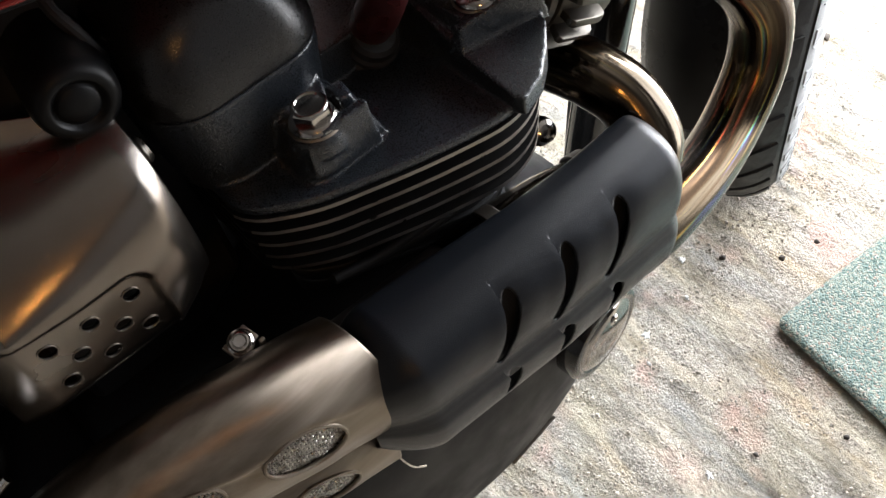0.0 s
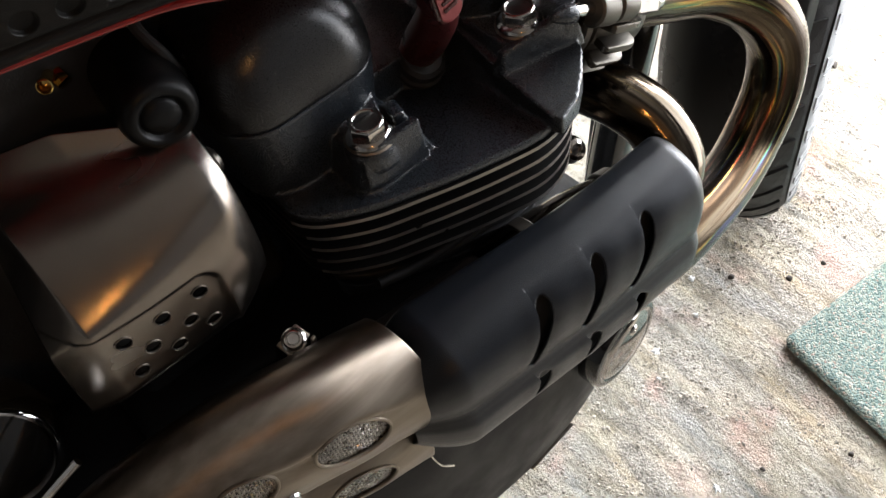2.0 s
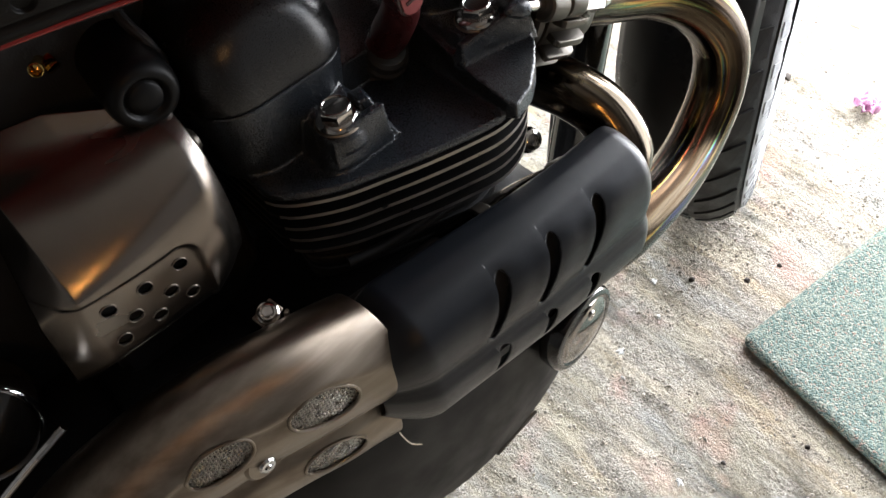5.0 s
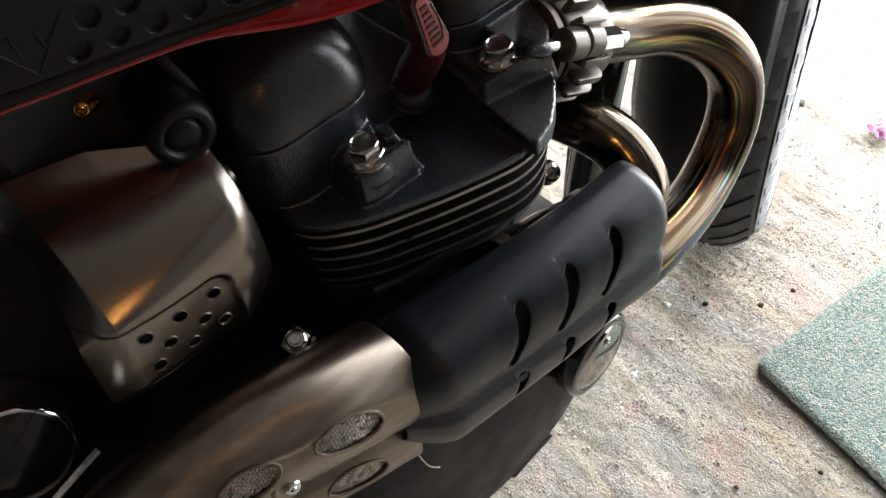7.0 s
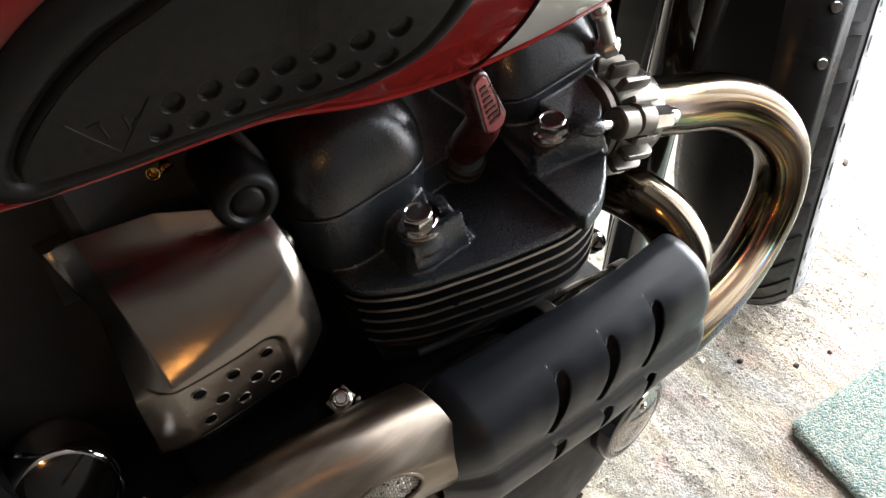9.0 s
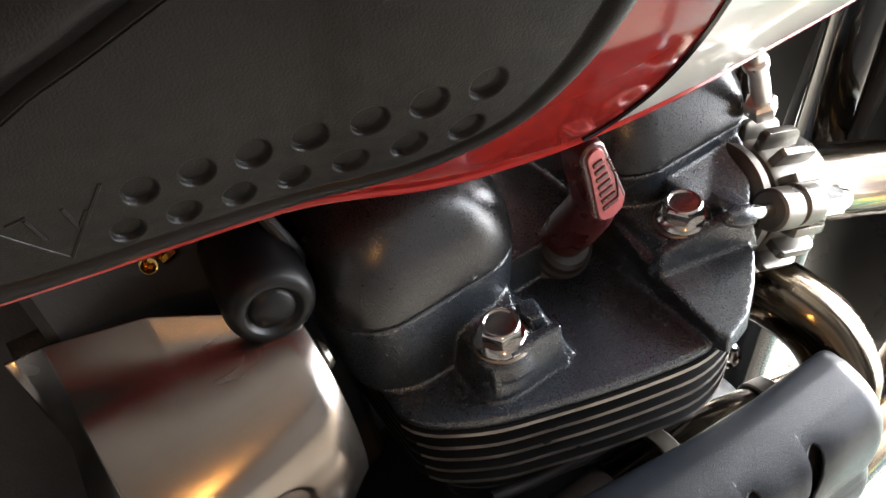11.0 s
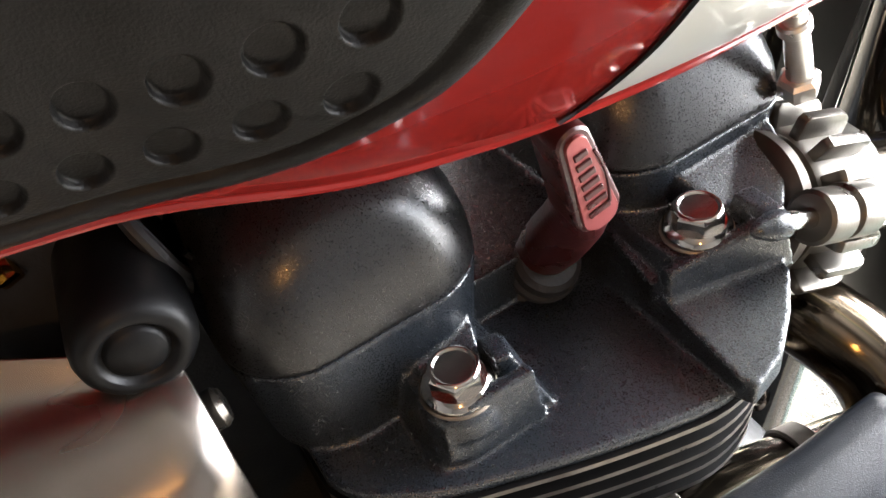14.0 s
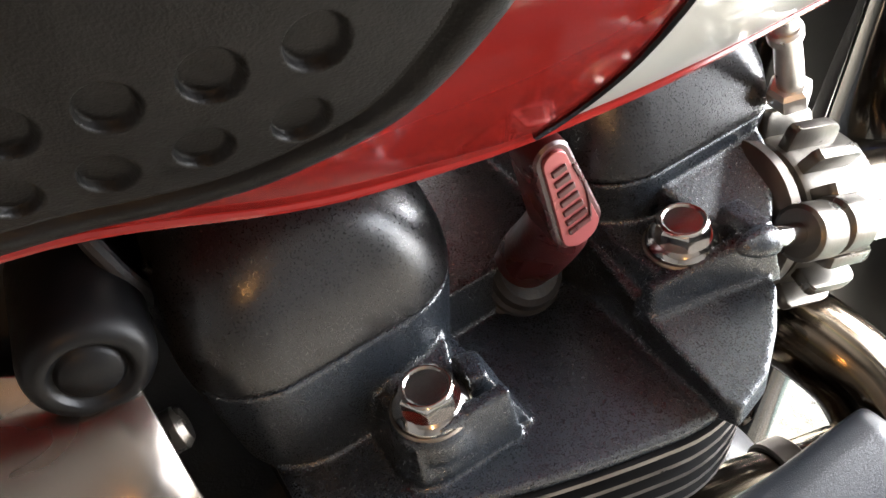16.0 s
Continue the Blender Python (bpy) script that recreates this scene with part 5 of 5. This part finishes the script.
def build_knee_pad(tank):
    """A moulded rubber pad that follows the tank, with a rolled rim, a groove and two rows of round studs."""
    inner = [(-0.1590, 0.8625), (-0.1540, 0.8565), (-0.1420, 0.8545), (-0.122, 0.8520), (-0.100, 0.8510), (-0.075, 0.8495), (-0.050, 0.8487), (-0.033, 0.8500), (-0.0200, 0.8552), (-0.0090, 0.8620), (-0.0015, 0.8730), (0.0050, 0.888),
             (0.0100, 0.908), (0.005, 0.934), (-0.017, 0.948), (-0.045, 0.946), (-0.072, 0.934), (-0.0990, 0.9220), (-0.1145, 0.9155), (-0.1290, 0.9065), (-0.1405, 0.8965), (-0.1500, 0.8855), (-0.1570, 0.8735)]
    ring = spline(inner, 120, closed=True)
    c = ring.mean(0)
    tan = np.roll(ring, -1, 0) - np.roll(ring, 1, 0)
    nrm = np.stack([tan[:, 1], -tan[:, 0]], 1)
    nrm /= np.linalg.norm(nrm, axis=1)[:, None]
    # (offset outward from the groove, share towards the centre, height over the tank)
    levels = [(0.0085, 0, -0.001), (0.0085, 0, 0.0016), (0.0075, 0, 0.0031), (0.005, 0, 0.0040), (0.0028, 0, 0.0041), (0.0016, 0, 0.0030), (0.0006, 0, 0.0006), (-0.0006, 0, 0.0005), (-0.0014, 0, 0.0028), (-0.0022, 0, 0.0037)]
    levels += [(-0.0036, 0, 0.0030)]
    wide = np.array([2.3 if p[1] > 0.868 and p[0] < -0.04 else (1.35 if p[0] < -0.15 else 1.0) for p in ring])
    wide = np.convolve(np.concatenate([wide[-6:], wide, wide[:6]]), np.ones(13) / 13, "valid")
    verts, faces = [], []
    n = len(ring)
    for off, s, h in levels:
        o = off * (wide if off > 0 else 1.0)
        q = ring + nrm * (o[:, None] if off > 0 else o)
        q = q + (c - q) * s
        for y, z in q:
            verts.append((tank_x(y, max(z, 0.80)) + h, y, z - 0.25 * h))
    for i in range(len(levels) - 1):
        for k in range(n):
            faces.append((i * n + k, i * n + (k + 1) % n, (i + 1) * n + (k + 1) % n, (i + 1) * n + k))
    pad = finish("knee_pad", verts, faces, M_RUBBER, tank, "black moulded rubber knee pad with round studs", angle=60)
    # moulded face with two rows of shallow round dimples
    dots = []
    for row in (((-0.0180, 0.8820), (-0.0572, 0.8770), (-0.1003, 0.8765)), ((-0.0206, 0.8648), (-0.0623, 0.8605), (-0.1067, 0.8615))):
        dots += [(y, z, 0.0042) for y, z in spline(row, 7)]
    edge = ring - nrm * 0.0028
    ys, zs = np.arange(-0.162, 0.022, 0.00033), np.arange(0.848, 0.954, 0.00033)
    ids, pv, pf = {}, [], []
    keep = np.zeros((len(ys), len(zs)), bool)
    for i, y in enumerate(ys):
        cross = []
        for k in range(n):
            a, b = edge[k], edge[(k + 1) % n]
            if (a[0] > y) != (b[0] > y):
                cross.append(a[1] + (y - a[0]) / (b[0] - a[0]) * (b[1] - a[1]))
        cross.sort()
        for c0, c1 in zip(cross[::2], cross[1::2]):
            keep[i] |= (zs > c0) & (zs < c1)
    for i, y in enumerate(ys):
        for j, z in enumerate(zs):
            if keep[i, j]:
                h = 0.0037
                for dy, dz, r in dots:
                    if abs(y - dy) < 0.008 and abs(z - dz) < 0.008:
                        d = math.hypot(y - dy, (z - dz) / 1.28) / r
                        w = min(1.0, max(0.0, (1.10 - d) / 0.20))
                        h -= 0.0021 * w * w * (3 - 2 * w)
                ids[i, j] = len(pv)
                pv.append((tank_x(y, z) + h, y, z - 0.25 * h))
    for (i, j) in ids:
        if (i + 1, j) in ids and (i, j + 1) in ids and (i + 1, j + 1) in ids:
            pf.append((ids[i, j], ids[i + 1, j], ids[i + 1, j + 1], ids[i, j + 1]))
    finish("pad_face", pv, pf, M_RUBBER, pad, "rubber pad face with round dimples", angle=60)
    # moulded chevron at the tip
    for pts in ([(-0.137, 0.884), (-0.130, 0.8715), (-0.1219, 0.8570)], [(-0.1219, 0.8570), (-0.115, 0.870), (-0.1074, 0.8835)], [(-0.1305, 0.879), (-0.1254, 0.880)], [(-0.1262, 0.879), (-0.1248, 0.8690)], [(-0.1177, 0.879), (-0.1166, 0.8695)], [(-0.1164, 0.8695), (-0.1131, 0.8755)]):
        tube("chevron", [(tank_x(y, z) + 0.0038, y, z) for y, z in spline(pts, 8)] if len(pts) > 2 else [(tank_x(y, z) + 0.0038, y, z) for y, z in (pts[0], ((pts[0][0] + pts[1][0]) / 2, (pts[0][1] + pts[1][1]) / 2), pts[1])], 0.0007, M_RUBBER, pad, n=12, seg=6)


build_knee_pad(build_tank())


# ---- front wheel, guard, fork and frame ----
def build_front():
    steer = Matrix.Translation((-0.112, 0.747, 0.331)) @ pose(0, 0, 0, 0, 0, 24)
    wheel = new("front_wheel")
    wheel.parent = bike
    wheel.matrix_local = steer
    wheel["label"] = "front wheel with a treaded black tyre"
    prof = []
    for k in range(25):
        a = radians(-118 + 236 * k / 24)
        prof.append((0.281 + 0.050 * math.cos(a), 0.060 * math.sin(a)))
    rev = [(r, h) for r, h in prof]
    v, f = revolve_geo((0, 0, 0), (1, 0, 0), rev, seg=96)
    finish("tyre", v, f[:-2], M_TYRE, wheel, "black road tyre with deep slanted grooves")
    # band just proud of the tyre that carries the painted sunlight
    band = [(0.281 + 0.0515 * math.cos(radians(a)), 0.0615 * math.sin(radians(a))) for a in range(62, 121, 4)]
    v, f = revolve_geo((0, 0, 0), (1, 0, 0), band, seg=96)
    finish("sidewall", v, f[:-2], M_TYRE_SUNLIT, wheel, "black tyre's shoulder and sidewall, coloured pale as if sunlit")
    # raised shoulder lugs and moulded marks on the sidewall, in the same painted-sunlight colour
    def on_wall(ang, turn, lift):
        r = 0.281 + (0.0515 + lift) * math.cos(ang)
        return ((0.0615 + lift) * math.sin(ang), r * math.cos(turn), r * math.sin(turn))

    def wall_piece(name, corners, lift, mat):
        n = len(corners)
        pts = [on_wall(radians(a), t, h) for h in (-0.001, lift) for a, t in corners]
        return finish(name, pts, [tuple(range(n, 2 * n))] + [(i, (i + 1) % n, n + (i + 1) % n, n + i) for i in range(n)], mat, wheel, smooth=False)

    lug = wall_piece("shoulder_lug", [(66, 0.0), (66, 0.050), (84, 0.034), (98, 0.030), (98, 0.008), (84, 0.006)], 0.0014, M_TYRE_SUNLIT)
    mark = wall_piece("sidewall_mark", [(68, 0.062), (68, 0.066), (82, 0.058), (92, 0.046), (93, 0.042), (82, 0.054)], 0.0012, M_TYRE_SUNLIT)
    for first, count in ((lug, 44), (mark, 44)):
        for k in range(1, count):
            ob = new(first.name, first.data)
            ob.parent = wheel
            ob.matrix_local = Matrix.Rotation(2 * math.pi * k / count, 4, "X")
    # tread blocks, slanted, shared mesh on either side of the centre line
    for side in (-1, 1):
        blk = []
        for ring_h in (0.0, 0.0035):
            for (aa, hh) in ((0.0, 0.004), (0.105, 0.004), (0.075, 0.020), (0.052, 0.033), (0.038, 0.046), (-0.064, 0.046), (-0.050, 0.033), (-0.028, 0.020)):
                ang = math.asin(min(0.99, hh / 0.060))
                r = 0.281 + (0.050 + ring_h) * math.cos(ang) - 0.0005
                blk.append((side * (hh + ring_h * math.sin(ang)), r * math.cos(aa), r * math.sin(aa)))
        m = 8
        faces = [tuple(range(m, 2 * m))] + [(i, (i + 1) % m, m + (i + 1) % m, m + i) for i in range(m)]
        first = finish("tread_block", blk, faces, M_TYRE, wheel, smooth=False)
        for k in range(44):
            ob = first if k == 0 else new("tread_block", first.data)
            ob.parent = wheel
            ob.matrix_local = Matrix.Rotation(2 * math.pi * (k + (0.5 if side > 0 else 0)) / 44, 4, "X")
    v, f = revolve_geo((0, 0, 0), (1, 0, 0), [(0.262, -0.032), (0.240, -0.034), (0.232, -0.02), (0.228, 0), (0.232, 0.02), (0.240, 0.034), (0.262, 0.032)], seg=72)
    finish("rim", v, f[:-2], M_GLOSS, wheel, "black wheel rim")
    revolve("hub", (-0.05, 0, 0), (1, 0, 0), [(0.03, 0), (0.05, 0.01), (0.035, 0.03), (0.035, 0.07), (0.05, 0.09), (0.03, 0.10)], M_ALLOY, wheel, "alloy wheel hub")
    for k in range(18):
        a = 2 * math.pi * k / 18
        s = 1 if k % 2 else -1
        tube("spoke", [(s * 0.04, 0.045 * math.cos(a), 0.045 * math.sin(a)), (s * 0.02, 0.14 * math.cos(a + .12), 0.14 * math.sin(a + .12)), (0, 0.232 * math.cos(a + 0.25), 0.232 * math.sin(a + 0.25))], 0.002, M_STEEL, wheel, n=6, seg=6)
    # mudguard: an arched section swept over the rear and top of the tyre
    verts, faces = [], []
    na, nb = 60, 17
    for i in range(na):
        a = radians(35 + (181 - 35) * i / (na - 1))  # from ahead over the top and down behind
        fade = 1 - 0.30 * max(0, (i - na + 8) / 8) ** 2
        for j in range(nb):
            b = -1 + 2 * j / (nb - 1)
            r = 0.368 - 0.034 * abs(b) ** 2.6
            verts.append((0.066 * b * fade, r * math.cos(a), r * math.sin(a)))
    for i in range(na - 1):
        for j in range(nb - 1):
            faces.append((i * nb + j, i * nb + j + 1, (i + 1) * nb + j + 1, (i + 1) * nb + j))
    g = finish("mudguard", verts, faces, M_GUARD, bike, "black front mudguard close round the tyre", angle=60)
    g.matrix_local = steer @ Matrix.Translation((-0.029, 0, 0))
    sol = g.modifiers.new("thickness", "SOLIDIFY")
    sol.thickness = 0.002
    for s in (-1, 1):
        lo, hi = steer @ Vector((s * 0.084, 0.0, 0.0)), steer @ Vector((s * 0.084, -0.27, 0.60))
        mid = lo.lerp(hi, 0.62)
        lo = lo.lerp(hi, 0.22)
        fk = tube("fork_leg", [tuple(lo), tuple(lo.lerp(mid, 0.5)), tuple(mid)], 0.021, M_GLOSS, bike, "gloss black front fork leg with a rubber gaiter", n=14)
        tube("stanchion", [tuple(mid), tuple(mid.lerp(hi, 0.5)), tuple(hi)], 0.0205, M_CHROME, fk, "chrome fork stanchion", n=8)
        gp = []
        for k in range(15):
            q = mid.lerp(hi, 0.02 + 0.6 * k / 14)
            gp.append((0.036 if k % 2 else 0.029, (q - mid).length))
        revolve("gaiter", tuple(mid), tuple(hi - mid), gp, M_DARK, fk, "ribbed black rubber fork gaiter", seg=32, angle=60)
    for p in ((0.0111, 0.5203, 0.5715), (0.0255, 0.4929, 0.5300)):
        revolve("guard_bolt", p, (0.75, -0.55, 0.35), [(0.0060, -0.008), (0.0060, 0.002), (0.0050, 0.0036), (0.0026, 0.0042), (0.0004, 0.0044)], M_DISC, bike, "domed mudguard bolt", seg=24)


def build_frame():
    for x in (-0.045, 0.030):
        tube("down_tube", [(x * 0.5, 0.33, 0.90), (x, 0.285, 0.74), (x, 0.235, 0.50), (x, 0.19, 0.30), (x, 0.10, 0.24), (x, -0.3, 0.24)], 0.0165, M_GLOSS, bike, "gloss black frame down tube", n=40)
    tube("frame_rail", [(-0.04, -0.24, 0.83), (-0.04, -0.26, 0.62), (-0.04, -0.27, 0.45)], 0.014, M_GLOSS, bike, "gloss black frame tube", n=20)
    tube("backbone", [(0, 0.33, 0.90), (0, 0.1, 0.88), (0, -0.3, 0.84)], 0.02, M_GLOSS, bike, "gloss black frame backbone", n=20)
    tube("oil_line", [(0.055, 0.30, 0.76), (0.045, 0.275, 0.66), (0.035, 0.25, 0.56), (0.04, 0.22, 0.42)], 0.007, M_DARK, bike, "black rubber oil hose", n=24, seg=12)
    tube("oil_line", [(0.020, 0.30, 0.78), (0.012, 0.27, 0.66), (0.008, 0.25, 0.54), (0.02, 0.22, 0.42)], 0.007, M_DARK, bike, "black rubber oil hose", n=24, seg=12)
    # added block, no real part: keeps the gap below the tank dark
    part("dark_filler", prism_bm([(0.090, 0.305), (-0.105, 0.305), (-0.070, 0.345), (0.058, 0.345)], 0.60, 0.83), M_CASE, bike, "plain black block added ahead of the engine to darken the gap")
    part("rear_shroud", prism_bm([(0.02, -0.46), (0.02, -0.25), (-0.09, -0.25), (-0.09, -0.46)], 0.55, 0.83, 0.02, 3), M_DARK, bike, "black airbox behind the engine")
    face = (0.86, -0.12, 0.34)
    horn = revolve("horn", (0.002, -0.2290, 0.6020), face, [(0.004, -0.044), (0.018, -0.042), (0.029, -0.034), (0.0355, -0.020), (0.0368, -0.008), (0.0358, 0.002), (0.0330, 0.0095), (0.0310, 0.0120), (0.0295, 0.0125), (0.0285, 0.0105)], M_CHROME, bike, "chrome horn shell with a rolled rim", seg=64)
    revolve("face", (0.002, -0.2290, 0.6020), face, [(0.0290, 0.0105), (0.024, 0.0125), (0.013, 0.0145), (0.001, 0.0152)], M_GLOSS, horn, "gloss black horn face", seg=56)
    tube("bright_strip", [(0.080, -0.190, 0.654), (0.076, -0.215, 0.640), (0.070, -0.245, 0.620)], 0.0022, M_CHROME, bike, "slim bright metal strip", n=8, seg=8)
    part("battery_box", prism_bm([(-0.035, -0.62), (-0.035, -0.13), (-0.13, -0.13), (-0.13, -0.62)], 0.25, 0.87, 0.02, 3), M_DARK, bike, "black battery box and side panel")
    part("intake_block", prism_bm([(0.012, -0.15), (0.012, -0.04), (-0.10, -0.04), (-0.10, -0.15)], 0.56, 0.83, 0.012, 3), M_DARK, bike, "black inlet rubbers and airbox front")
    part("swingarm_pivot", prism_bm([(0.075, -0.40), (0.075, -0.20), (-0.10, -0.20), (-0.10, -0.40)], 0.30, 0.55, 0.02, 3), M_DARK, bike, "black frame casting at the swing arm pivot")
    # small chrome stay at the front of the covers
    stay = tube("tank_stay", [(0.078, 0.138, 0.80), (0.075, 0.148, 0.775), (0.073, 0.156, 0.752)], [0.0040, 0.0040, 0.0046, 0.0046], M_BRIGHT, bike, "bright plated stay under the tank", n=24, seg=20)
    v, f = revolve_geo((0.0732, 0.1555, 0.7500), (0.05, -0.28, 0.95), [(0.0070, 0), (0.0074, 0.001), (0.0074, 0.0065), (0.0060, 0.008)], seg=6)
    finish("stay_nut", v, f, M_BRIGHT, stay, angle=20)
    revolve("stay_collar", (0.0757, 0.1455, 0.7800), (0.05, -0.35, 0.93), [(0.0050, 0), (0.0056, 0.0008), (0.0056, 0.004), (0.0048, 0.005)], M_BRIGHT, stay, seg=20)
    revolve("tank_bolt", (0.085, 0.17, 0.815), (0.9, 0.2, -0.3), [(0.008, 0), (0.009, 0.002), (0.007, 0.006), (0.001, 0.007)], M_CHROME, bike, "chrome tank bolt", seg=24)


build_front()
build_frame()


# ---- litter on the floor ----
def pebble(rng, r):
    bm = bmesh.new()
    bmesh.ops.create_icosphere(bm, subdivisions=1, radius=r)
    for v in bm.verts:
        v.co *= rng.uniform(0.7, 1.2)
        v.co.z *= 0.6
    return bm


def splat(rng, r):
    """A thin ragged fleck with spikes of uneven length and a low crown."""
    bm = bmesh.new()
    n = 22
    rim = []
    for k in range(n):
        a = 2 * math.pi * k / n
        q = r * rng.uniform(0.35, 0.75) * (1.6 if rng.random() < 0.3 else 1.0)
        rim.append((q * math.cos(a), 0.8 * q * math.sin(a)))
    low = [bm.verts.new((x, y, -0.001)) for x, y in rim]
    mid = [bm.verts.new((0.9 * x, 0.9 * y, 0.0012)) for x, y in rim]
    top = [bm.verts.new((0.45 * x, 0.45 * y, 0.0019 + 0.0005 * rng.random())) for x, y in rim]
    for lo, hi in ((low, mid), (mid, top)):
        for k in range(n):
            bm.faces.new((lo[k], lo[(k + 1) % n], hi[(k + 1) % n], hi[k]))
    bm.faces.new(top)
    return bm


def build_litter():
    rng = random.Random(5)
    items = []
    while len(items) < 15000:
        x, y = rng.uniform(-0.45, 0.62), rng.uniform(0.10, 1.25)
        a, b = x - 0.08 * y, y + 0.08 * x
        if noise.noise((a * 9, b * 22, 5.0)) + 0.6 * noise.noise((x * 45, y * 45, 9.0)) < rng.uniform(-0.45, 0.5):
            continue
        r = rng.choice((0.0009, 0.0011, 0.0013, 0.0016, 0.0019, 0.0026)) * rng.uniform(0.8, 1.25)
        z = floor_height(x, y) + r * 0.15
        pts = []
        turn = rng.uniform(0, 1.57)
        c, sn = math.cos(turn), math.sin(turn)
        for d in ((c, sn, 0), (-c, -sn, 0), (-sn, c, 0), (sn, -c, 0), (0.2, 0.1, 0.75), (0, 0, -0.6)):
            s = r * rng.uniform(0.6, 1.4)
            pts.append((x + d[0] * s, y + d[1] * s, z + d[2] * s))
        items.append((pts, [(0, 2, 4), (2, 1, 4), (1, 3, 4), (3, 0, 4), (2, 0, 5), (1, 2, 5), (3, 1, 5), (0, 3, 5)]))
    v, f = join_geo(items)
    ob = finish("gravel", v, f, M_STONE, smooth=False)
    tagged(ob, "loose pale grit scattered over the concrete floor", "grit", kind="stuff")
    for x, y, r in ((-0.036, 0.475, 0.008), (0.003, 0.358, 0.009), (0.168, 0.272, 0.008), (0.003, 0.435, 0.006), (0.03, 0.33, 0.004)):
        c = part("paint_chip", splat(rng, r), M_CHIPW, None)
        c.location = (x, y, floor_height(x, y))
        tagged(c, "small white paint fleck lying on the concrete", "paint chip", "paint flecks")
    for x, y, r in ((-0.001, 0.514, 0.005), (0.054, 0.566, 0.005), (-0.133, 0.934, 0.008), (0.19, 0.33, 0.004), (0.07, 0.62, 0.004), (0.25, 0.42, 0.004)):
        c = part("debris", pebble(rng, r), M_DEBRIS, None)
        c.location = (x, y, floor_height(x, y) + r * 0.35)
        tagged(c, "small dark crumb of debris on the concrete", "debris", "dark crumbs")
    petal = new("petal")
    petal.location = (-0.007, 0.96, 0.0)
    tagged(petal, "crumpled mauve petal lying on the pale concrete", "petal")
    for k in range(5):
        a = k * 1.3
        ctr = np.array((0.010 * math.cos(a), 0.010 * math.sin(a), 0.006))

        def leaf(u, v):
            p = ctr + np.array((0.012 * u * math.cos(a) - 0.009 * v * math.sin(a), 0.012 * u * math.sin(a) + 0.009 * v * math.cos(a), 0.006 + 0.007 * math.sin(3 * u + k) * math.cos(2.5 * v)))
            return p
        skin("petal_leaf", leaf, np.linspace(-1, 1, 9), np.linspace(-1, 1, 9), M_PETAL, petal, "", (), 0.0006)


build_litter()
